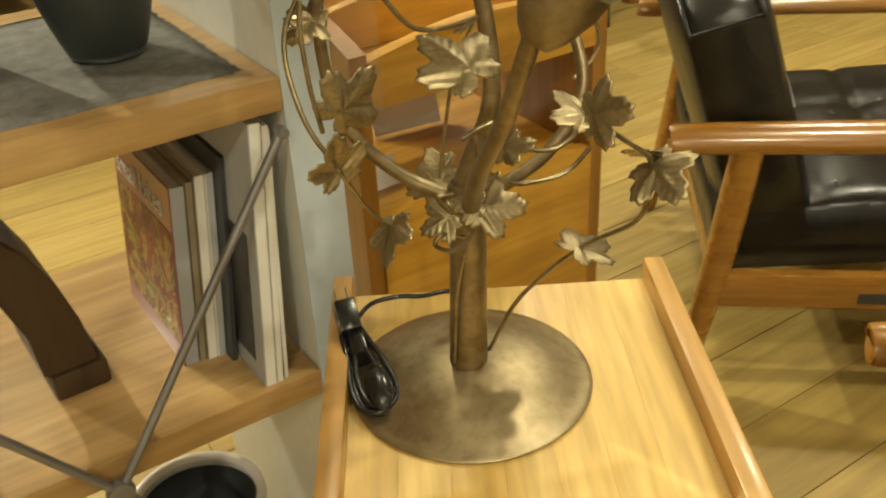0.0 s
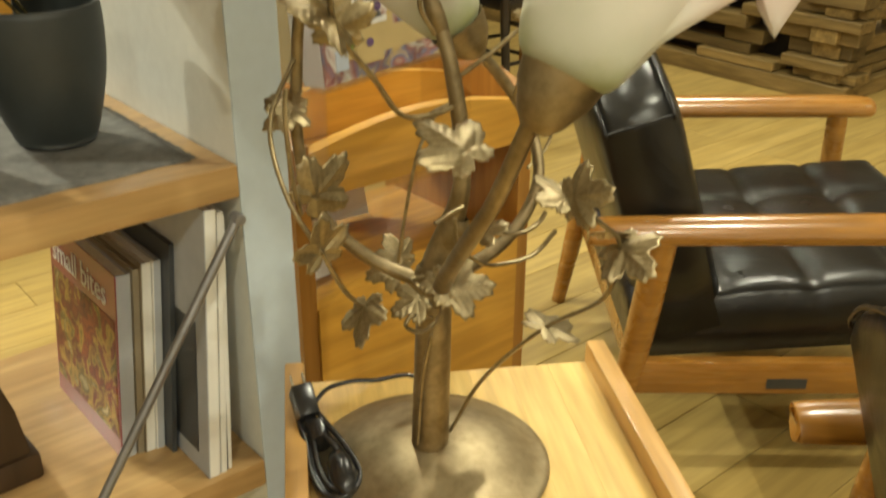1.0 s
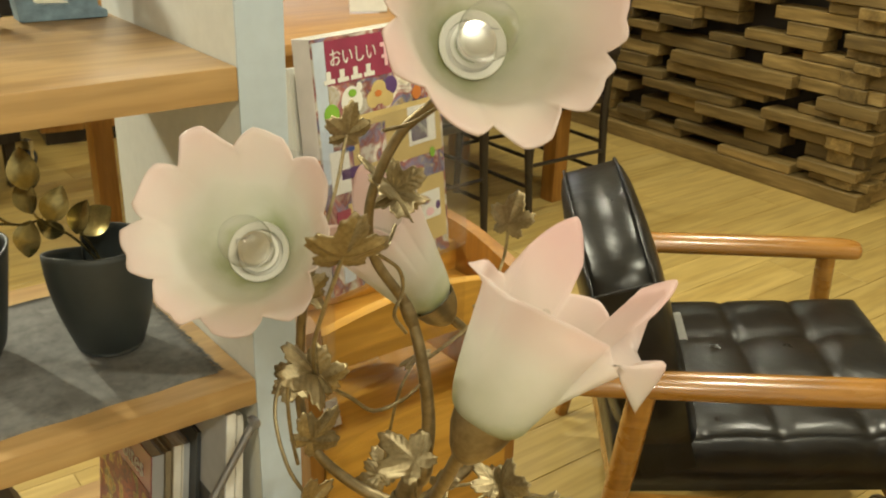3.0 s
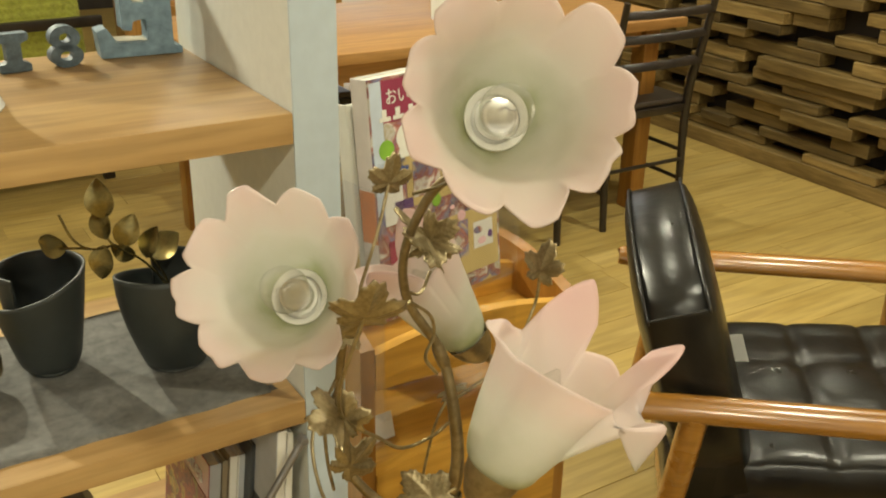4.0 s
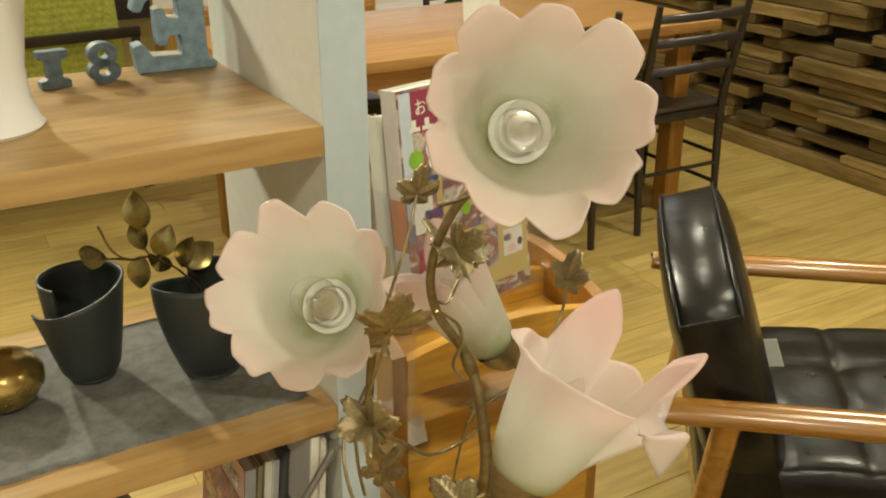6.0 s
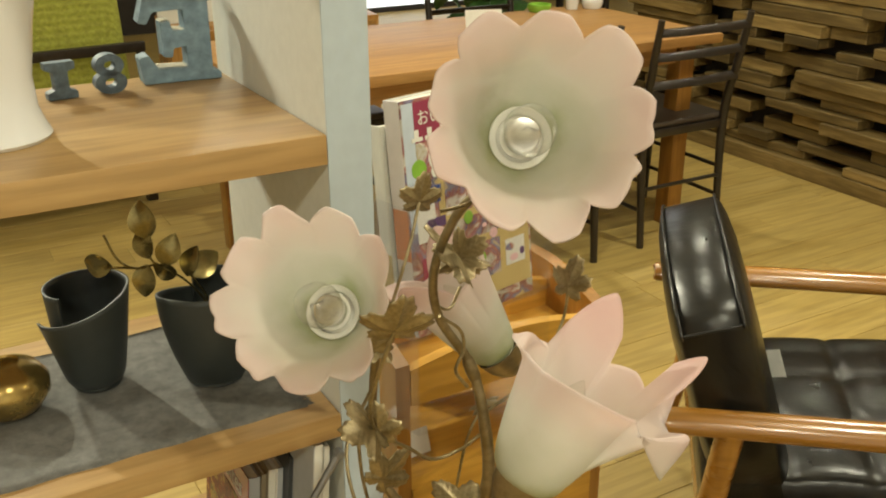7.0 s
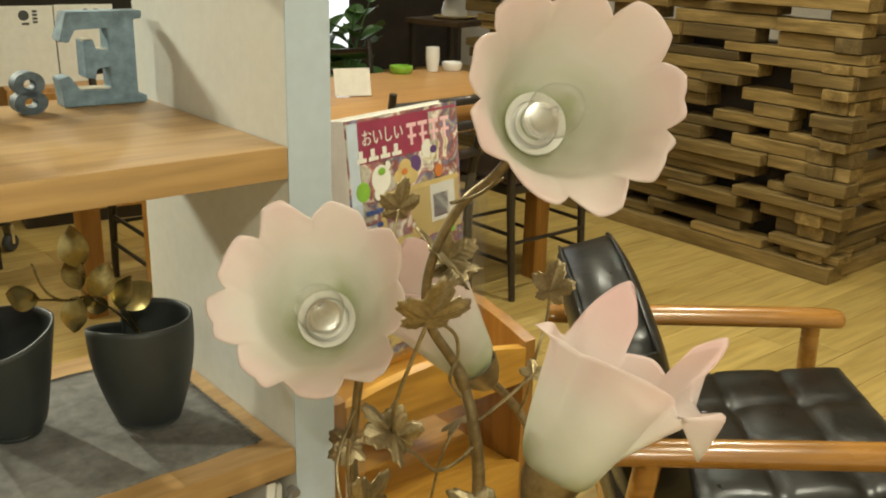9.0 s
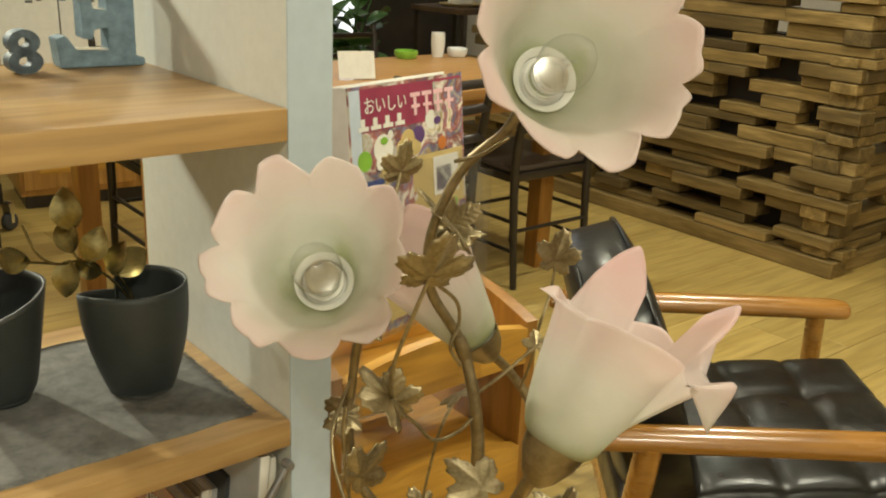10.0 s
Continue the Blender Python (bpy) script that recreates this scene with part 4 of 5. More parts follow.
def cushion(lx, ly, lz, nx, ny, dent, corner=0.02, puff=0.20, soft=0.035):
    """A padded slab centred on the origin: x by y by z, with a seam and button dents on top."""
    bm = bmesh.new()
    gx, gy = 48, 40

    def shape(u, v, up):
        x, y = (u - 0.5) * lx, (v - 0.5) * ly
        ex, ey = min(u, 1 - u) * lx, min(v, 1 - v) * ly
        e = min(ex, ey)
        if corner > 0.03 and u > 0.5 and ex < corner and ey < corner:
            k = math.hypot(corner - ex, corner - ey) / corner
            if k > 1:
                f = 1 / k
                x = (lx / 2 - corner + (corner - ex) * f)
                y = math.copysign(ly / 2 - corner + (corner - ey) * f, y)
            e = min(e, max(0.0, (1 - k) * corner))
        z = lz / 2 * (1 - puff + puff * min(1.0, e / soft) ** 0.5)
        fu, fv = u * nx, v * ny
        groove = max(math.exp(-((fu - round(fu)) * lx / nx / 0.008) ** 2) if 0.4 < fu < nx - 0.4 else 0, math.exp(-((fv - round(fv)) * ly / ny / 0.008) ** 2) if 0.4 < fv < ny - 0.4 else 0)
        du, dv = (fu - round(fu)) * lx / nx, (fv - round(fv)) * ly / ny
        button = math.exp(-(du * du + dv * dv) / 0.0006) if 0.4 < fu < nx - 0.4 and 0.4 < fv < ny - 0.4 else 0
        pillow = 0.008 * abs(math.sin(fu * math.pi)) ** 0.5 * abs(math.sin(fv * math.pi)) ** 0.5
        return (x, y, up * (z + (pillow - dent * 0.35 * groove - dent * button if up > 0 else 0)))

    top = [[bm.verts.new(shape(i / gx, j / gy, 1)) for j in range(gy + 1)] for i in range(gx + 1)]
    low = [[bm.verts.new(shape(i / gx, j / gy, -1)) for j in range(gy + 1)] for i in range(gx + 1)]
    for i in range(gx):
        for j in range(gy):
            bm.faces.new((top[i][j], top[i + 1][j], top[i + 1][j + 1], top[i][j + 1]))
            bm.faces.new((low[i][j + 1], low[i + 1][j + 1], low[i + 1][j], low[i][j]))
    rim = [(i, 0) for i in range(gx)] + [(gx, j) for j in range(gy)] + [(i, gy) for i in range(gx, 0, -1)] + [(0, j) for j in range(gy, 0, -1)]
    for k in range(len(rim)):
        (a, b), (c, d) = rim[k], rim[(k + 1) % len(rim)]
        bm.faces.new((top[a][b], low[a][b], low[c][d], top[c][d]))
    for f in bm.faces:
        f.smooth = True
    for e in bm.edges:
        if len(e.link_faces) == 2 and e.calc_face_angle(0) > 1.0:
            e.smooth = False
    return bm


def chair_place(fwd, lat):
    """Forward and sideways metres in the chairs' own heading."""
    c, s = math.cos(radians(-40)), math.sin(radians(-40))
    return pose(fwd * c - lat * s, fwd * s + lat * c, 0, 0, 0, -40)


first_chair = armchair(chair_place(0.745, 0.86))
copy_thing(first_chair, chair_place(0.895, -0.255))
solo("price_tag", box(-0.022, 0.022, -0.0006, 0.0006, 0.0, 0.075), PAPER, "small white paper price tag between the armchair cushions", "price tag", chair_place(0.655, 0.945) @ pose(0, 0, 0.322, 0, -22, -28))


# ---- magazine rack ----
RX0, RX1, RY0, RY1 = 0.150, 0.525, 0.165, 0.47


def arched(x0, x1, y, thick, z0, z1, rise, bevel=0.004):
    out = [(x0, z0), (x1, z0)] + [(x1 + (x0 - x1) * k / 14, z1 + rise * math.sin(math.pi * k / 14)) for k in range(15)]
    return moved(prism(out, thick, 0), Matrix.Translation((0, y, 0)))


def magazine_rack():
    t = thing("magazine_rack", "orange-brown wooden magazine rack with curved pocket fronts", "magazine rack")
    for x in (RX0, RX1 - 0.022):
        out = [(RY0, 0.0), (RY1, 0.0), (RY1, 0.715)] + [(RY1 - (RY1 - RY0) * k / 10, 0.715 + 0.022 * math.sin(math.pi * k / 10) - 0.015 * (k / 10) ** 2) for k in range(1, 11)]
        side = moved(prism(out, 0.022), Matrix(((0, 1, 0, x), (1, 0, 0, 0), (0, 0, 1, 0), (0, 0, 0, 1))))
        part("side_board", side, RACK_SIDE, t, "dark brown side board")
    l, r = RX0 + 0.0225, RX1 - 0.0225
    part("pocket_front", arched(l, r, RY0 - 0.003, 0.018, 0.635, 0.692, 0.022), RACK_WOOD, t, "curved orange-brown pocket front")
    part("pocket_front", arched(l, r, RY0 - 0.003, 0.018, 0.12, 0.492, 0.024), RACK_WOOD, t, "curved orange-brown pocket front")
    part("pocket_floor", box(l, r, RY0 + 0.016, RY1 - 0.02, 0.640, 0.652, 0.001), RACK_WOOD, t)
    part("pocket_floor", box(l, r, RY0 + 0.016, RY1 - 0.02, 0.472, 0.486, 0.001), RACK_WOOD, t)
    part("back_lip", arched(l, r, RY1 - 0.02, 0.018, 0.62, 0.705, 0.02), RACK_WOOD, t)
    part("upper_divider", arched(l, r, RY0 + 0.14, 0.016, 0.653, 0.700, 0.022), RACK_WOOD, t)
    part("bottom_board", box(l, r, RY0 + 0.016, RY1 - 0.02, 0.10, 0.118, 0.001), RACK_WOOD, t)


magazine_rack()


def catalogue(name, w, h, d, m, label):
    """A thick paperback: pages between two covers; spine along x = 0, front cover at y = 0."""
    t = thing(name, label, "catalogue", m)
    part("pages", box(0.002, w - 0.002, 0.0008, d - 0.0008, 0.0, h - 0.001), PAGES, t, "white page block")
    return t


def catalogues():
    base = pose(0.140, 0.075, 0.792, 0, 0, 13)
    t = catalogue("catalogue", 0.21, 0.295, 0.028, base @ pose(0, 0, 0, -6), "thick glossy catalogue with red and yellow cover in a clear stand")
    part("front_cover", box(0, 0.21, -0.0006, 0.0006, 0, 0.297), CATALOGUE_PRINT, t, "printed front cover")
    part("back_cover", box(0, 0.21, 0.0276, 0.0286, 0, 0.297), PAPER, t)
    part("spine", box(-0.001, 0.0018, 0.0008, 0.0275, 0.165, 0.297), PALE_SPINE, t, "pale printed spine")
    part("spine_band", box(-0.001, 0.0018, 0.0008, 0.0275, 0.10, 0.1648), ORANGE_PRINT, t, "orange band on the spine")
    part("spine_foot", box(-0.001, 0.0018, 0.0008, 0.0275, 0.0, 0.0998), PALE_SPINE, t)
    part("blue_strip", box(0.002, 0.0195, -0.0012, -0.0007, 0.135, 0.293), SKY_PRINT, t, "pale blue strip")
    part("red_field", box(0.020, 0.206, -0.0012, -0.0007, 0.244, 0.293), COVER_RED, t, "red title field")
    part("picture_field", box(0.020, 0.206, -0.0012, -0.0007, 0.205, 0.2438), CATALOGUE_PRINT, t, "mixed printed pictures")
    part("yellow_field", box(0.05, 0.206, -0.0012, -0.0007, 0.135, 0.204), YELLOW_PRINT, t, "yellow field")
    part("yellow_strip", box(0.035, 0.206, -0.0012, -0.0007, 0.02, 0.105), YELLOW_PRINT, t)
    part("leaf_field", box(0.150, 0.206, -0.0018, -0.0013, 0.215, 0.290), CATALOGUE_PRINT, t, "mixed printed field")
    for x, z, r, mt in ((0.022, 0.212, 0.012, GREEN_PRINT), (0.10, 0.225, 0.014, YELLOW_PRINT), (0.12, 0.23, 0.011, VIOLET_PRINT), (0.088, 0.218, 0.010, YELLOW_PRINT), (0.112, 0.217, 0.011, YELLOW_PRINT), (0.055, 0.222, 0.017, PAPER), (0.165, 0.222, 0.013, COVER_RED), (0.145, 0.245, 0.012, PAPER)):
        part("picture", moved(lathe([(0, 0), (r, 0), (r * 0.98, 0.0005), (0, 0.0006)], 18), Matrix.Translation((x, -0.0012, z)) @ pose(0, 0, 0, 90)), mt, t)
    for x, z, w, h, mt in ((0.06, 0.145, 0.045, 0.045, CATALOGUE_PRINT), (0.145, 0.15, 0.05, 0.048, PAPER), (0.15, 0.155, 0.03, 0.03, VIOLET_PRINT), (0.05, 0.05, 0.05, 0.05, PAPER), (0.055, 0.055, 0.038, 0.03, CHARCOAL), (0.11, 0.045, 0.04, 0.05, CATALOGUE_PRINT), (0.16, 0.05, 0.036, 0.036, PAPER), (0.012, 0.12, 0.03, 0.05, PAPER), (0.015, 0.05, 0.022, 0.05, COVER_RED), (0.024, 0.182, 0.03, 0.006, BLUE_PRINT), (0.03, 0.166, 0.022, 0.005, BLUE_PRINT), (0.028, 0.135, 0.03, 0.012, VIOLET_PRINT), (0.018, 0.012, 0.018, 0.02, SKY_PRINT), (0.05, 0.012, 0.04, 0.02, YELLOW_PRINT)):
        part("picture", box(x, x + w, -0.0019, -0.0013, z, z + h), mt, t)
    rnd = random.Random(8)
    for k in range(26):
        x, z, r = rnd.uniform(0.03, 0.195), rnd.uniform(0.03, 0.245), rnd.uniform(0.004, 0.009)
        part("picture", moved(lathe([(0, 0), (r, 0), (r * 0.96, 0.0004), (0, 0.0005)], 10), Matrix.Translation((x, -0.0020 - 0.00002 * k, z)) @ pose(0, 0, 0, 90) @ Matrix.Diagonal((1.0, rnd.uniform(0.6, 1.4), 1, 1))), rnd.choice((PAPER, CATALOGUE_PRINT, ORANGE_PRINT, VIOLET_PRINT, GREEN_PRINT, PINK_LETTER, CATALOGUE_PRINT)), t)
    part("lettering", moved(text_mesh("おいしい", 0.021, 0.0003, 0.9), Matrix.Translation((0.024, -0.0022, 0.266)) @ pose(0, 0, 0, 90)), PAPER, t, "white title")
    for k in range(4):
        part("printed_bar", box(0.014 + 0.021 * k, 0.031 + 0.021 * k, -0.0022, -0.0016, 0.246, 0.251), PAPER, t)
        part("printed_bar", box(0.018 + 0.021 * k, 0.025 + 0.021 * k, -0.0022, -0.0016, 0.2512, 0.260), PAPER, t)
    for k in range(4):
        x = 0.106 + 0.022 * k
        part("printed_bar", box(x, x + 0.018, -0.0024, -0.0018, 0.276, 0.281), PINK_LETTER, t)
        part("printed_bar", box(x + 0.006, x + 0.011, -0.0024, -0.0018, 0.254, 0.2758), PINK_LETTER, t)
        part("printed_bar", box(x + 0.001, x + 0.017, -0.0028, -0.0024, 0.263, 0.267), PINK_LETTER, t)
    t2 = catalogue("catalogue", 0.21, 0.26, 0.02, base @ pose(-0.004, 0.034, 0, -6), "cream paperback catalogue behind the first in a clear stand")
    part("front_cover", box(0, 0.21, -0.0006, 0.0006, 0, 0.262), PAPER, t2)
    part("spine", box(-0.001, 0.0018, 0.0008, 0.0195, 0.10, 0.262), PAPER, t2)
    part("spine_band", box(-0.001, 0.0018, 0.0008, 0.0195, 0.0, 0.0998), YELLOW_PRINT, t2, "yellow band on the spine")
    st = thing("leaflet_stand", "clear acrylic leaflet stand on the magazine rack", "leaflet stand", base)
    part("front_sheet", moved(box(-0.008, 0.235, -0.010, -0.007, 0.0, 0.20, 0.0008), pose(0, 0, 0, -6)), ACRYLIC, st)
    part("back_sheet", moved(box(-0.008, 0.235, 0.066, 0.069, 0.0, 0.24, 0.0008), pose(0, 0, 0, -6)), ACRYLIC, st)
    for x in (-0.010, 0.2352):
        part("end_sheet", box(x, x + 0.0025, -0.008, 0.066, -0.138, 0.17, 0.0006), ACRYLIC, st)
    part("foot_sheet", box(-0.007, 0.235, -0.008, 0.066, -0.138, -0.134, 0.0006), ACRYLIC, st)
    part("shelf_sheet", box(-0.007, 0.235, -0.006, 0.062, -0.004, -0.001, 0.0006), ACRYLIC, st)


catalogues()


def card_stand(m, w, h, label):
    t = thing("card_stand", label, "sign", m)
    part("card", moved(box(-w / 2, w / 2, -0.0006, 0.0006, 0.004, h), pose(0, 0, 0, -18)), PAPER, t, "white paper card")
    part("holder", box(-w / 2, w / 2, -0.012, 0.02, 0, 0.005, 0.001), ACRYLIC, t, "clear plastic foot")


card_stand(pose(0.345, 0.375, 0.487, 0, 0, -6), 0.105, 0.085, "white price card in a clear holder on the rack")
card_stand(pose(0.205, 0.235, 0.487, 0, 0, 4), 0.08, 0.045, "white price card in a clear holder on the rack")


# ---- things on the shelf ----
def twist_pot(x, y, turn, h, r, flare, label):
    """A folded pot: one side overlaps the other in a spiral lip."""
    bm = bmesh.new()
    rows, steps = 18, 72
    shells = []
    for off in (0.0, -0.003):
        g = []
        for k in range(rows + 1):
            s = k / rows
            row = []
            for i in range(steps + 1):
                u = i / steps
                a = 2 * math.pi * u * 1.10
                curve = 0.50 + 0.50 * math.sin(min(1, 0.10 + s * 0.95) * math.pi / 2) ** 0.9
                straight = (0.62 + 0.40 * s ** 0.85) * (1 - 0.16 * max(0.0, 1 - s / 0.14) ** 2)
                rad = r * (curve + (straight - curve) * flare) * (1.0 + (0.10 - 0.26 * u) * s ** 1.3)
                w = min(1.0, u / 0.42)
                top = h * (0.76 + 0.27 * w * w * (3 - 2 * w))
                row.append(bm.verts.new(((rad + off) * math.cos(a), (rad + off) * math.sin(a), max(0.0, s * top))))
            g.append(row)
        shells.append(g)
    for g, flip in zip(shells, (0, 1)):
        for k in range(rows):
            for i in range(steps):
                q = (g[k][i], g[k][i + 1], g[k + 1][i + 1], g[k + 1][i])
                bm.faces.new(q[::-1] if flip else q)
    for i in range(steps):
        bm.faces.new((shells[0][rows][i], shells[0][rows][i + 1], shells[1][rows][i + 1], shells[1][rows][i]))
    for k in range(rows):
        for i, flip in ((0, 1), (steps, 0)):
            bm.faces.new((shells[0][k][i], shells[0][k + 1][i], shells[1][k + 1][i], shells[1][k][i]))
    bm.faces.new([shells[0][0][i] for i in range(0, int(steps / 1.10))])
    for f in bm.faces:
        f.smooth = True
    t = thing("flower_pot", label, "flower pot", pose(x, y, 0.7725, 0, 0, turn), "grey folded pots")
    part("body", bm, POT_GREY, t, "folded wall with an overlapping lip")
    part("base", lathe([(0, -0.0015), (r * 0.54, -0.0015), (r * 0.57, 0.002), (r * 0.54, 0.004), (0, 0.004)], 32), POT_GREY, t, "", 40)
    return t


def table_runner():
    t = thing("table_runner", "grey woven table runner lying on the shelf board", "table runner")
    bm = bmesh.new()
    nx, ny = 90, 22
    rnd = random.Random(2)
    rows = []
    for i in range(nx + 1):
        x = -1.2 + (1.2 - 0.028) * i / nx
        row = []
        for j in range(ny + 1):
            y = 0.034 + 0.276 * j / ny
            lift = 0.0008 * math.sin(x * 31 + y * 17) + 0.0006 * math.sin(y * 60) + 0.0003 * rnd.random()
            edge = 0.0012 * math.sin(x * 80) if j in (0, ny) else 0
            row.append((x, y + edge, 0.7695 + max(0, lift)))
        rows.append(row)
    tops = [[bm.verts.new(p) for p in row] for row in rows]
    lows = [[bm.verts.new((p[0], p[1], 0.7664)) for p in row] for row in rows]
    for i in range(nx):
        for j in range(ny):
            bm.faces.new((tops[i][j], tops[i + 1][j], tops[i + 1][j + 1], tops[i][j + 1]))
    for i in range(nx):
        for j, flip in ((0, 1), (ny, 0)):
            bm.faces.new((tops[i][j], lows[i][j], lows[i + 1][j], tops[i + 1][j]))
    for j in range(ny):
        bm.faces.new((tops[nx][j], lows[nx][j], lows[nx][j + 1], tops[nx][j + 1]))
    for f in bm.faces:
        f.smooth = True
    part("cloth", bm, RUNNER, t, "grey woven cloth")
    fr = bmesh.new()
    for k in range(120):
        y = 0.036 + 0.272 * k / 119 + rnd.uniform(-0.0008, 0.0008)
        join(fr, tube([(-0.029, y, 0.7685), (-0.024, y + rnd.uniform(-0.001, 0.001), 0.768), (-0.019 + rnd.uniform(-0.003, 0.001), y + rnd.uniform(-0.002, 0.002), 0.7668)], 0.0006, 2, 4))
    part("fringe", fr, RUNNER, t, "frayed end threads")


table_runner()
twist_pot(-0.098, 0.152, 60, 0.118, 0.0575, 0.0, "matte dark grey folded pot holding a gold leaf sprig")
twist_pot(-0.226, 0.205, 185, 0.122, 0.050, 1.0, "matte dark grey folded pot with a spiral lip")


def gold_sprig():
    t = thing("gold_sprig", "gilded metal leaf sprig standing in the folded pot", "ornament", pose(-0.084, 0.165, 0.806) @ Matrix.Diagonal((1.05, 1.05, 1.08, 1)))
    stems = [[(0, 0, 0), (-0.012, 0.0, 0.05), (-0.035, 0, 0.085), (-0.066, 0, 0.112), (-0.068, 0, 0.142)], [(-0.06, 0, 0.108), (-0.085, 0, 0.108), (-0.102, 0, 0.122), (-0.112, 0, 0.150)], [(0, 0, 0.01), (-0.012, 0.004, 0.06), (-0.028, 0.005, 0.09)], [(-0.085, 0, 0.108), (-0.10, 0, 0.112), (-0.116, 0, 0.115)]]
    for st in stems:
        part("stem", tube(st, 0.0014, 6, 6), GOLD, t, "", 60)
    for (x, y, z), turn, size in (((-0.068, 0, 0.138), (82, 352, -30), 0.042), ((-0.070, -0.002, 0.116), (75, 345, -45), 0.036), ((-0.055, 0.002, 0.104), (80, 25, -25), 0.038), ((-0.072, 0, 0.110), (95, 188, -40), 0.038), ((-0.108, 0, 0.115), (60, 272, -20), 0.036), ((-0.030, 0.004, 0.085), (65, 10, -60), 0.036), ((-0.028, 0.008, 0.086), (50, 60, -35), 0.042), ((-0.040, 0.006, 0.088), (100, 300, -30), 0.028)):
        part("leaf", round_leaf(size), GOLD, t, "gilded oval leaf", m=pose(x, y, z, *turn))


def round_leaf(size):
    bm = bmesh.new()
    n, rows = 12, 6
    for side in (1, -1):
        g = []
        for k in range(n + 1):
            s = k / n
            w = 0.36 * math.sin(math.pi * s ** 0.85) ** 0.8
            g.append([bm.verts.new((size * w * (2 * j / rows - 1), size * s, size * (0.18 * w * (2 * j / rows - 1) ** 2 + 0.10 * math.sin(math.pi * s)) + side * 0.0004)) for j in range(rows + 1)])
        for k in range(n):
            for j in range(rows):
                q = (g[k][j], g[k][j + 1], g[k + 1][j + 1], g[k + 1][j])
                bm.faces.new(q if side < 0 else q[::-1])
    for f in bm.faces:
        f.smooth = True
    return bm


gold_sprig()
solo("brass_vase", lathe([(0, 0), (0.02, 0), (0.034, 0.008), (0.046, 0.026), (0.046, 0.040), (0.036, 0.055), (0.022, 0.062), (0.018, 0.064), (0.017, 0.061), (0.02, 0.058), (0.0, 0.05)], 40), BRASS_VASE, "small squat polished brass vase on the grey runner", "vase", pose(-0.325, 0.185, 0.7708), smooth=50)
solo("white_vase", lathe([(0, 0), (0.055, 0), (0.058, 0.004), (0.054, 0.012), (0.048, 0.03), (0.047, 0.06), (0.055, 0.11), (0.066, 0.16), (0.072, 0.21), (0.068, 0.25), (0.05, 0.27), (0.046, 0.27), (0.06, 0.25), (0, 0.2)], 48), CERAMIC, "tall white glazed ceramic vase on the wooden shelf", "vase", pose(-0.295, 0.150, 1.0945), smooth=50)


def slab_letter(bars, thick, mats, name, label, m, group=""):
    t = thing(name, label, "letter block", m, group)
    for b in bars:
        part("stroke", b, mats, t, "", 30)
    return t


def big_letter():
    """A block capital seen from behind: stem with three arms and slab serifs."""
    d, h, w = 0.035, 0.15, 0.115
    out = [(0, 0), (w, 0), (w, 0.012), (w - 0.012, 0.014), (w - 0.012, h - 0.014), (w, h - 0.012), (w, h), (0.012, h), (0.0, h - 0.045), (0.012, h - 0.048), (0.022, h - 0.028), (0.066, h - 0.026), (0.066, h * 0.5 + 0.014), (0.048, h * 0.5 + 0.016),
           (0.045, h * 0.5 + 0.032), (0.032, h * 0.5 + 0.030), (0.032, h * 0.5 - 0.030), (0.045, h * 0.5 - 0.032), (0.048, h * 0.5 - 0.016), (0.066, h * 0.5 - 0.014), (0.066, 0.026), (0.022, 0.028), (0.010, 0.050), (-0.004, 0.046)]
    bm = prism(out, d, 0.0015)
    for f in bm.faces:
        c = f.calc_center_median()
        if f.normal.z > 0.5 and 0.01 < c.x < w - 0.02 and 0.02 < c.z < h - 0.02:
            f.material_index = 1
    return solo("letter_block", bm, (LETTER_BLUE, LETTER_CREAM), "worn pale blue wooden block letter on the shelf", "letter block", pose(-0.106, 0.308, 1.0945, 0, 0, -3) @ Matrix.Diagonal((0.82, 0.9, 0.70, 1)), "wooden block letters")


def ring(cx, cz, ro, ri, depth, squash=1.0):
    bm = bmesh.new()
    n = 32
    f = []
    for y in (0, depth):
        f.append([[bm.verts.new((cx + r * math.cos(2 * math.pi * i / n), y, cz + squash * r * math.sin(2 * math.pi * i / n))) for i in range(n)] for r in (ro, ri)])
    for i in range(n):
        j = (i + 1) % n
        (a, b), (c, e) = f
        for q in ((a[i], a[j], b[j], b[i]), (c[j], c[i], e[i], e[j]), (a[j], a[i], c[i], c[j]), (b[i], b[j], e[j], e[i])):
            bm.faces.new(q)
    return bm


def small_blocks():
    bm = ring(0, 0.045, 0.0195, 0.0075, 0.02, 0.95)
    join(bm, ring(0, 0.017, 0.0215, 0.0085, 0.02, 0.85))
    solo("number_block", bm, LETTER_DARK, "small worn dark blue wooden number eight on the shelf", "letter block", pose(-0.148, 0.288, 1.0945, 0, 0, 4) @ Matrix.Diagonal((0.85, 0.8, 0.72, 1)), "wooden block letters", smooth=40)
    out = [(-0.021, 0), (0.021, 0), (0.021, 0.012), (0.010, 0.016), (0.010, 0.046), (0.021, 0.050), (0.021, 0.062), (-0.021, 0.062), (-0.021, 0.050), (-0.010, 0.046), (-0.010, 0.016), (-0.021, 0.012)]
    solo("letter_block", prism(out, 0.02, 0.001), LETTER_DARK, "small worn dark blue wooden letter I on the shelf", "letter block", pose(-0.203, 0.285, 1.0945, 0, 0, 6) @ Matrix.Diagonal((0.8, 0.8, 0.68, 1)), "wooden block letters")


big_letter()
small_blocks()


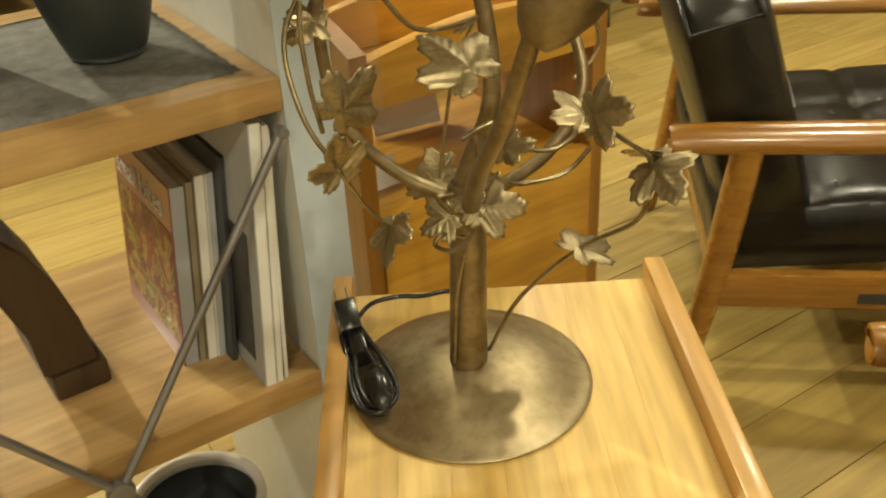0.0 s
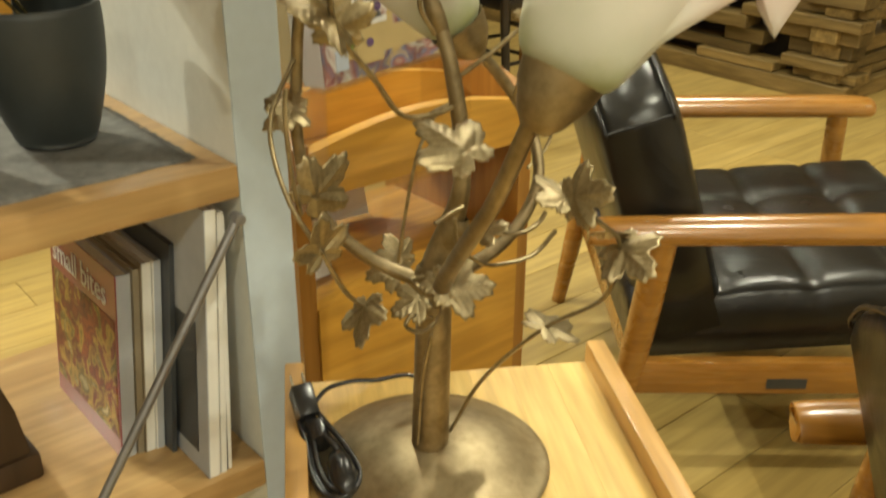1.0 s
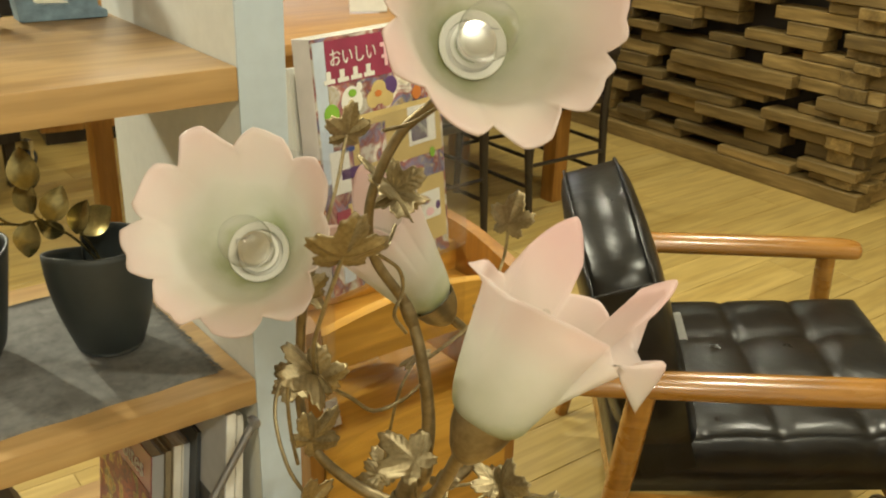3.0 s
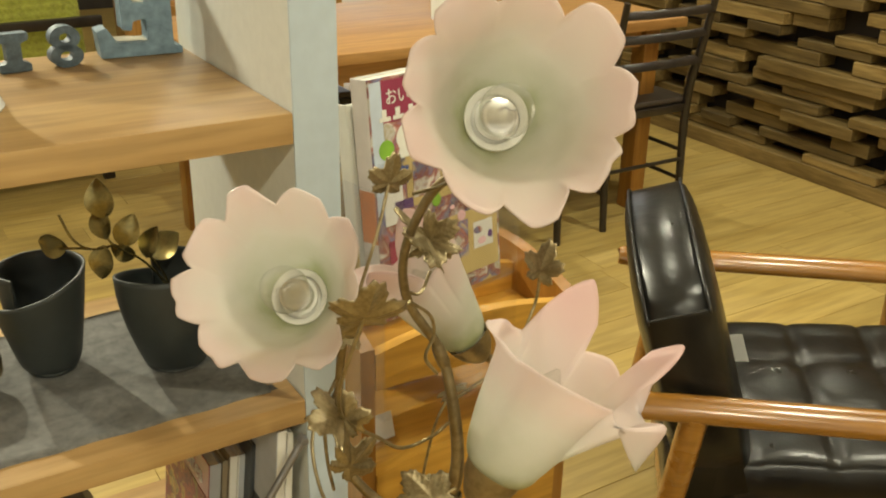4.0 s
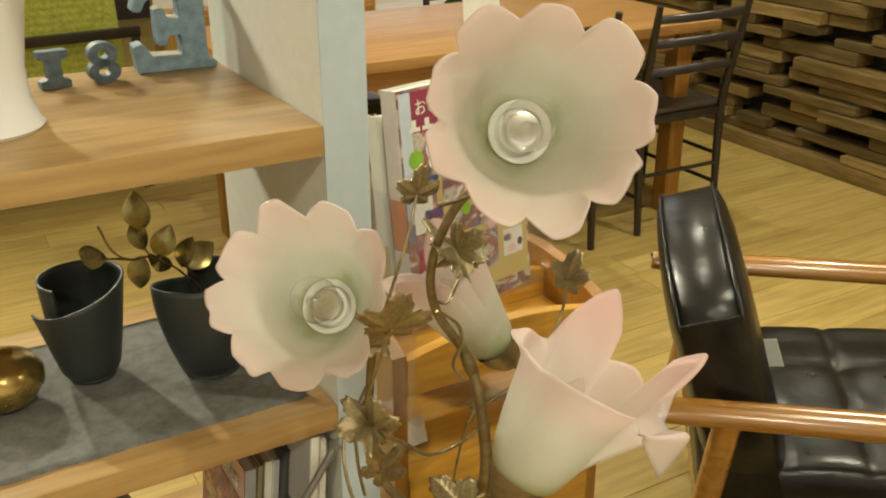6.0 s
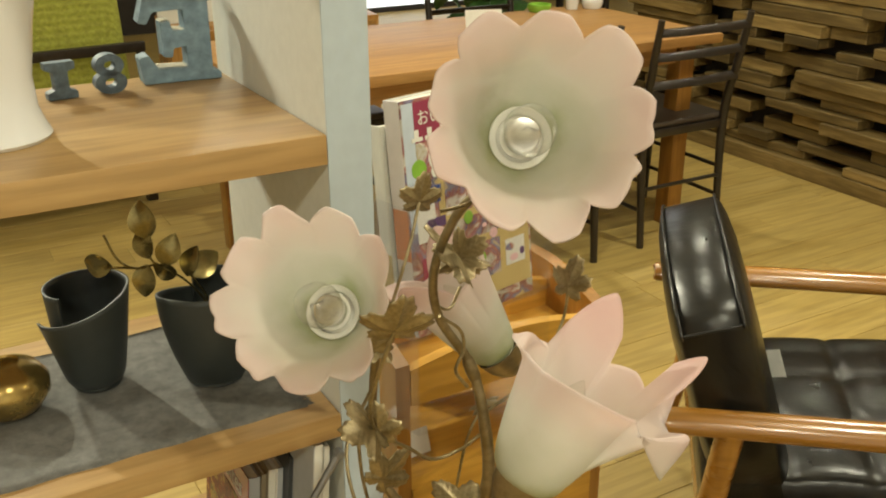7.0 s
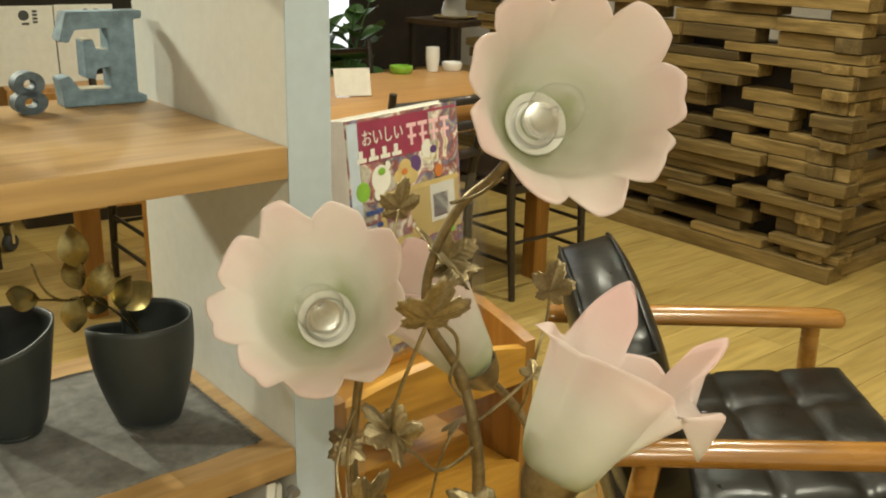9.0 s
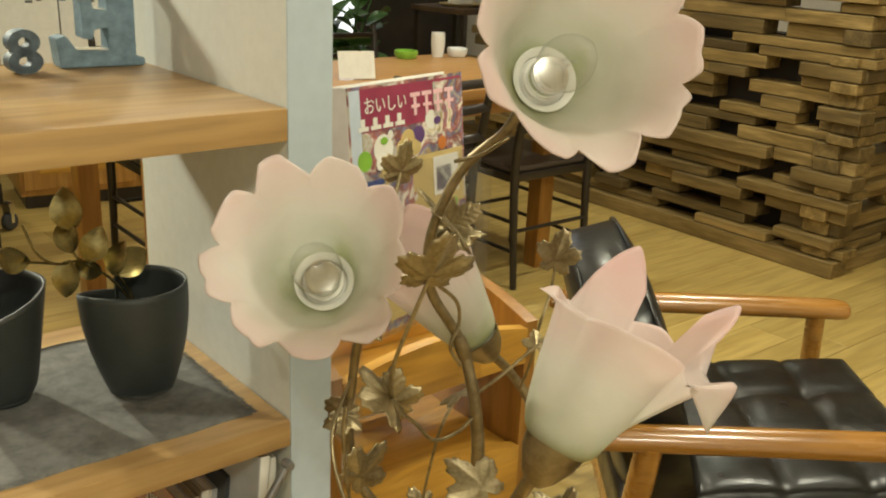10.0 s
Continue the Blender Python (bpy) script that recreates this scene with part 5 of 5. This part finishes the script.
def book(x, thick, h, depth, y, cover, spine, lean, label, pages=PAGES, turn=0.0):
    """A book standing with its fore edge or spine to the front; its cover faces -x."""
    t = thing("book", label, "book", pose(x - 0.011, y, 0.4555, 0, lean, turn), "books on the lower shelf")
    part("page_block", box(0.0012, thick - 0.0012, 0.003, depth - 0.002, 0.001, h - 0.003), pages, t)
    part("front_cover", box(0, 0.0011, 0, depth, 0, h), cover, t)
    part("back_cover", box(thick - 0.0011, thick, 0, depth, 0, h), spine, t)
    part("spine", box(0.0012, thick - 0.0012, 0.0, 0.0018, 0, h), spine, t)
    return t


b = book(-0.099, 0.015, 0.198, 0.168, 0.09, WINE, GREY_SPINE, 6, "cookbook with a dark red food photograph cover")
part("cover_picture", box(-0.0006, -0.0001, 0.004, 0.164, 0.022, 0.150), FOOD_PRINT, b, "food photograph")
part("lettering", moved(text_mesh("small bites", 0.036, 0.0002, 0.92), Matrix(((0, 0, 1, -0.0007), (-1, 0, 0, 0.160), (0, 1, 0, 0.160), (0, 0, 0, 1)))), PAPER, b, "white title")
book(-0.0825, 0.006, 0.200, 0.19, 0.088, BROWN_SPINE, BROWN_SPINE, 6, "brown softcover magazine standing on the shelf")
book(-0.0755, 0.010, 0.205, 0.20, 0.086, BROWN_SPINE, PAPER, 6, "thick worn brown and white magazine standing on the shelf")
book(-0.0645, 0.008, 0.205, 0.20, 0.084, PAPER, GREY_SPINE, 6, "grey softcover magazine standing on the shelf")
book(-0.0555, 0.005, 0.225, 0.20, 0.068, CHARCOAL, CHARCOAL, 6, "thin charcoal magazine standing on the shelf")
t = book(-0.0465, 0.0115, 0.275, 0.225, 0.008, GREY_SPINE, PAPER, 5, "white picture magazine with a grey cover leaning on the shelf")
part("cover_picture", box(-0.0006, -0.0001, 0.02, 0.2, 0.02, 0.16), CHARCOAL, t, "dark photograph")
book(-0.0335, 0.006, 0.270, 0.225, 0.008, PAPER, PAPER, 5, "white magazine leaning in the row")
book(-0.0260, 0.005, 0.265, 0.225, 0.010, CHARCOAL, PAPER, 4, "thin black and white magazine leaning in the row")


def bookend(x, y, turn):
    """A dark wooden bookend: curved upright board on a moulded foot."""
    t = thing("bookend", "dark stained wooden bookend with curved back", "bookend", pose(x - 0.011, y, 0.4555, 0, 0, turn), "wooden bookends")
    out = [(0.0, 0.03), (0.052, 0.03), (0.046, 0.08), (0.034, 0.125), (0.016, 0.165), (-0.004, 0.19), (-0.024, 0.20), (-0.040, 0.195), (-0.040, 0.17), (-0.02, 0.13), (-0.004, 0.08)]
    part("upright", prism(out, 0.10, 0.002), BOOKEND_WOOD, t, "curved wooden upright")
    part("foot", box(0.004, 0.060, -0.003, 0.103, 0, 0.030, 0.006), BOOKEND_WOOD, t, "moulded foot", 40)


bookend(-0.226, 0.112, 2)
bookend(-0.36, 0.05, 2)


def floor_pot():
    t = thing("floor_planter", "black round planter with a silver rim on the floor", "planter", pose(-0.124, 0.118, 0.0) @ Matrix.Diagonal((0.72, 0.72, 1.05, 1)))
    part("body", lathe([(0, 0), (0.075, 0), (0.085, 0.02), (0.098, 0.16), (0.101, 0.228), (0.094, 0.228), (0.088, 0.14), (0, 0.12)], 48), CHARCOAL, t, "", 50)
    part("rim", lathe([(0.0945, 0.2285), (0.1015, 0.2285), (0.110, 0.233), (0.109, 0.241), (0.099, 0.243), (0.0935, 0.238)], 48), SILVER, t, "bright silver rim", 60)
    solo("metal_pot", lathe([(0, 0), (0.07, 0), (0.085, 0.01), (0.078, 0.03), (0.066, 0.10), (0.07, 0.20), (0.064, 0.20), (0.058, 0.1), (0, 0.06)], 48), GALVANISED, "grey metal pot standing on the floor beside the shelf", "pot", pose(0.12, 0.12, 0.0), smooth=50)


floor_pot()


# ---- dining table and chairs ----
def dining_table():
    t = thing("dining_table", "long reddish-brown wooden dining table", "dining table", pose(0, 0, 0))
    part("tabletop", box(0.50, 2.24, 1.66, 2.46, 0.705, 0.74, 0.006), TABLE_WOOD, t, "polished tabletop", 40)
    part("apron", box(0.60, 2.14, 1.75, 1.77, 0.63, 0.704), TABLE_WOOD, t)
    part("apron", box(0.60, 2.14, 2.35, 2.37, 0.63, 0.704), TABLE_WOOD, t)
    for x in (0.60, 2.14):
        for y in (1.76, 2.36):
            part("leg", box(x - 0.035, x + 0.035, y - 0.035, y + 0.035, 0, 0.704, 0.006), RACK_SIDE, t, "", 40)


dining_table()


def dining_chair(m):
    """Origin on the floor under the seat; the sitter looks along y."""
    t = thing("dining_chair", "slender black-stained wooden dining chair with ladder back", "chair", m, "chairs at the dining table")
    for s in (-1, 1):
        part("back_post", tube([(s * 0.185, -0.225, 0, .013), (s * 0.19, -0.20, 0.43, .017), (s * 0.20, -0.235, 0.66, .015), (s * 0.205, -0.265, 0.83, .012)], None, 6, 10), DARK_WOOD, t, "", 60)
        part("front_leg", tube([(s * 0.195, 0.195, 0, .012), (s * 0.19, 0.18, 0.42, .018)], None, 4, 10), DARK_WOOD, t, "", 60)
        for z in (0.14, 0.25):
            part("side_stretcher", tube([(s * 0.187, -0.212, z), (s * 0.192, 0.188, z)], 0.008, 2, 8), DARK_WOOD, t, "", 60)
    for z, y in ((0.785, -0.258), (0.70, -0.243), (0.60, -0.228)):
        pts = [(-0.2, y, z), (-0.1, y - 0.012, z), (0.1, y - 0.012, z), (0.2, y, z)]
        part("back_slat", tube(pts, 0.018, 6, 8, 0.45), DARK_WOOD, t, "", 60)
    for z, y in ((0.20, 0.19), (0.22, -0.215)):
        part("cross_stretcher", tube([(-0.19, y, z), (0.19, y, z)], 0.008, 2, 8), DARK_WOOD, t, "", 60)
    part("seat_frame", box(-0.205, 0.205, -0.205, 0.205, 0.40, 0.432, 0.006), DARK_WOOD, t, "", 40)
    part("seat_pad", box(-0.20, 0.20, -0.195, 0.21, 0.4325, 0.455, 0.010, segments=3), SEAT_BROWN, t, "dark brown vinyl seat pad", 50)
    return t


dc = dining_chair(pose(2.06, 1.83, 0))
copy_thing(dc, pose(1.45, 1.80, 0, 0, 0, 3))
copy_thing(dc, pose(0.99, 2.47, 0, 0, 0, 180))
copy_thing(dc, pose(1.85, 2.56, 0, 0, 0, 176))
card_stand(pose(1.44, 2.0, 0.741, 0, 0, -20), 0.13, 0.10, "white price card in a clear holder on the dining table")


# ---- beyond ----
def sideboard(m):
    t = thing("sideboard", "low orange-brown wooden sideboard standing far behind", "sideboard", m)
    part("body", box(-0.5, 0.5, -0.2, 0.2, 0.06, 0.62, 0.004), ORANGE_TIMBER, t, "", 40)
    part("plinth", box(-0.48, 0.48, -0.18, 0.18, 0, 0.059), DARK_WOOD, t)
    for x in (-0.25, 0.25):
        d = part("door", box(x - 0.235, x + 0.235, -0.218, -0.2005, 0.09, 0.60, 0.003), ORANGE_TIMBER, t)
        part("door_panel", box(x - 0.17, x + 0.17, -0.2225, -0.2185, 0.16, 0.53, 0.002), RACK_WOOD, d)


sideboard(pose(1.22, 3.62, 0, 0, 0, -8))


def castor(m):
    t = thing("castor", "grey swivel castor of a rolling rack", "castor", m)
    part("wheel", moved(lathe([(0, -0.015), (0.03, -0.015), (0.036, -0.011), (0.038, 0), (0.036, 0.011), (0.03, 0.015), (0, 0.015)], 28), pose(0, 0, 0.038, 90)), RUBBER, t, "", 50)
    part("fork", box(-0.012, 0.012, -0.022, 0.022, 0.0765, 0.12, 0.003), CHROME, t)
    for s in (-1, 1):
        part("fork_arm", box(-0.008, 0.008, s * 0.019 - 0.002, s * 0.019 + 0.002, 0.034, 0.0764), CHROME, t)


castor(pose(0.575, 3.24, 0, 0, 0, 30))


def bench(m):
    t = thing("sofa", "dark-framed sofa with yellow-green patterned cushions", "sofa", m)
    part("frame", box(-0.8, 0.8, -0.35, 0.35, 0.18, 0.26, 0.006), DARK_WOOD, t, "", 40)
    for x in (-0.76, 0.76):
        for y in (-0.31, 0.31):
            part("leg", box(x - 0.02, x + 0.02, y - 0.02, y + 0.02, 0, 0.1795), DARK_WOOD, t)
    part("back_rail", box(-0.8, 0.8, -0.345, -0.315, 0.62, 0.66, 0.006), DARK_WOOD, t, "", 40)
    for x in (-0.78, -0.26, 0.26, 0.78):
        part("back_post", box(x - 0.014, x + 0.014, -0.343, -0.317, 0.2605, 0.6195), DARK_WOOD, t)
    for x in (-0.39, 0.39):
        part("back_cushion", moved(box(-0.36, 0.36, -0.08, 0.08, 0.0, 0.48, 0.06, segments=4), pose(x, -0.22, 0.40, -8)), CUSHION_GREEN, t, "yellow-green woven cushion", 60)
        part("seat_cushion", box(x - 0.37, x + 0.37, -0.3, 0.35, 0.2605, 0.39, 0.03, segments=3), CUSHION_GREEN, t, "", 60)


bench(pose(-0.32, 3.30, 0, 0, 0, 4))


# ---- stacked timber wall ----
# dark sheet added behind the timbers, stands in for shade in the lower gaps
solo("gap_shade_sheet", box(3.17, 3.26, 1.14, 3.1, 0, 0.9), DARK_WALL, "dark sheet added behind the stacked timber as shade in its gaps", "wall", kind="structure")
TIMBER = thing("timber_partition", "partition of stacked rough brown timber offcuts with dark gaps", "partition", pose(0, 0, 0))


def timber_course():
    rnd = random.Random(5)
    sizes = {}
    z, k = 0.0, 0
    while z < 1.5:
        h = rnd.choice((0.040, 0.045, 0.055, 0.06)) if k else 0.07
        for face in ("long", "end"):
            a = -0.03 if face == "long" else 0.0
            stop = 2.1 if face == "long" else 0.75
            a -= rnd.uniform(0, 0.05)
            while a < stop:
                n = 2.0 if k == 0 else rnd.choice((0.18, 0.26, 0.36, 0.5, 0.62))
                proud = 0.045 if k == 0 else rnd.choice((0.0, 0.012, 0.03, 0.045, -0.01))
                gap = 0.004 if k == 0 or rnd.random() < 0.25 else rnd.choice((0.06, 0.10, 0.16, 0.24))
                key = (n, h)
                if key not in sizes:
                    bm = box(0, 0.11, 0, n, 0.001, h - 0.003, 0.003, segments=1)
                    me = bpy.data.meshes.new("timber")
                    bm.to_mesh(me)
                    bm.free()
                    me.materials.append(PALLET_WOOD)
                    sizes[key] = me
                ob = new("timber", sizes[key])
                if face == "long":
                    ob.matrix_basis = pose(3.055 - proud, 1.05 + a, z)
                else:
                    ob.matrix_basis = pose(3.06 + a + n, 1.05 - proud, z, 0, 0, 90)
                ob.parent = TIMBER
                a += n + gap
        z += h
        k += 1


timber_course()


# ---- far end: dark back room, plant, tall stand ----
def potted_plant(m):
    t = thing("potted_plant", "leafy green pot plant standing beyond the dining table", "plant", m)
    part("pot", lathe([(0, 0), (0.11, 0), (0.15, 0.28), (0.135, 0.28), (0.1, 0.2), (0, 0.2)], 32), CERAMIC, t, "white pot", 50)
    rnd = random.Random(3)
    for k in range(9):
        a = k * 0.75
        top = (0.38 * math.cos(a) * rnd.uniform(0.5, 1), 0.38 * math.sin(a) * rnd.uniform(0.5, 1), rnd.uniform(0.75, 1.25))
        part("branch", tube([(0, 0, 0.2, .012), (top[0] * 0.4, top[1] * 0.4, top[2] * 0.65, .009), (*top, .004)], None, 6, 8), FOLIAGE, t, "", 60)
        for j in range(5):
            f = 0.55 + 0.1 * j
            p = (top[0] * f, top[1] * f, 0.2 + (top[2] - 0.2) * (f ** 0.8))
            part("leaf", round_leaf(rnd.uniform(0.16, 0.26)), FOLIAGE, t, m=pose(*p, rnd.uniform(-50, 60), rnd.uniform(-40, 40), rnd.uniform(0, 360)))


potted_plant(pose(2.55, 3.75, 0) @ Matrix.Diagonal((0.8, 0.8, 0.8, 1)))


def tall_stand(m):
    t = thing("plant_stand", "tall dark wooden stand", "stand", m)
    part("top", box(-0.2, 0.2, -0.2, 0.2, 0.80, 0.83, 0.004), BOOKEND_WOOD, t, "", 40)
    for x in (-0.17, 0.17):
        for y in (-0.17, 0.17):
            part("leg", box(x - 0.015, x + 0.015, y - 0.015, y + 0.015, 0, 0.7995), DARK_WOOD, t)


tall_stand(pose(3.2, 3.55, 0, 0, 0, 10))
solo("white_bowl", lathe([(0, 0), (0.07, 0), (0.075, 0.03), (0.06, 0.09), (0.055, 0.16), (0.05, 0.16), (0, 0.1)], 32), CERAMIC, "white ceramic pot on a yellow dish", "pot", pose(3.2, 3.55, 0.844), smooth=50)
solo("yellow_dish", lathe([(0, 0), (0.09, 0), (0.12, 0.008), (0.125, 0.013), (0.1, 0.010), (0, 0.006)], 32), YELLOW_PRINT, "flat yellow dish on the tall stand", "dish", pose(3.2, 3.55, 0.8305), smooth=50)
solo("window_1", box(3.0, 4.78, Y1 - 0.03, Y1 - 0.005, 0.05, 2.3), DAYLIGHT, "bright glazed shop window with daylight behind", "window", kind="structure")


def display_board(x, label):
    """A white printed board leaning on the sideboard."""
    t = thing("display_board", label, "board", pose(x, 3.60, 0.6205, -4, 0, -8), "white display boards")
    part("board", box(0, 0.25, 0, 0.02, 0, 0.335, 0.002), PAPER, t, "white board")
    part("printed_mark", moved(lathe([(0, 0), (0.022, 0), (0.02, 0.001), (0, 0.001)], 14), pose(0.13, -0.0005, 0.295, 90)), CHARCOAL, t, "dark printed mark")
    for k in range(4):
        part("printed_bar", box(0.165, 0.185, -0.0015, -0.0005, 0.262 + 0.015 * k, 0.271 + 0.015 * k), CHARCOAL, t)
    part("printed_bar", box(0.12, 0.15, -0.0015, -0.0005, 0.255, 0.265), CHARCOAL, t)


display_board(0.70, "white board with dark printing standing on the sideboard")
display_board(0.965, "white board with dark printing standing on the sideboard")


def kitchenware(x, y, z, r, hh, material, label):
    solo("cup", lathe([(0, 0), (r * 0.8, 0), (r, hh * 0.6), (r * 0.95, hh), (r * 0.85, hh), (r * 0.8, hh * 0.5), (0, hh * 0.4)], 24), material, label, "cup", pose(x, y, z), "tableware", smooth=50)


kitchenware(2.10, 2.38, 0.741, 0.03, 0.10, CERAMIC, "white cup standing on the dining table")
kitchenware(1.95, 2.40, 0.741, 0.05, 0.03, GREEN_PRINT, "green dish standing on the dining table")
kitchenware(2.19, 2.36, 0.741, 0.045, 0.035, CERAMIC, "white dish standing on the dining table")


# ---- floor planks, nearest last ----
def floor_planks():
    rnd = random.Random(11)
    floor = bpy.data.objects["floor"]
    wide, shapes, rest = 0.15, {}, bmesh.new()
    for n in (1.2, 1.5, 1.8):
        bm = box(0, n - 0.0015, 0, wide - 0.0015, -0.004, 0.0, 0.0008, segments=1)
        me = bpy.data.meshes.new("plank")
        bm.to_mesh(me)
        bm.free()
        me.materials.append(FLOOR_WOOD)
        shapes[n] = me
    y, count = -1.5, 0
    while y < 5.6:
        x = -3.0 - rnd.uniform(0, 0.55)
        while x < 5.4:
            n = rnd.choice((1.2, 1.5, 1.8))
            if count < 290:
                ob = new("plank", shapes[n])
                ob.matrix_basis = pose(x, y, 0)
                ob.parent = floor
                count += 1
            x += n
        y += wide


floor_planks()
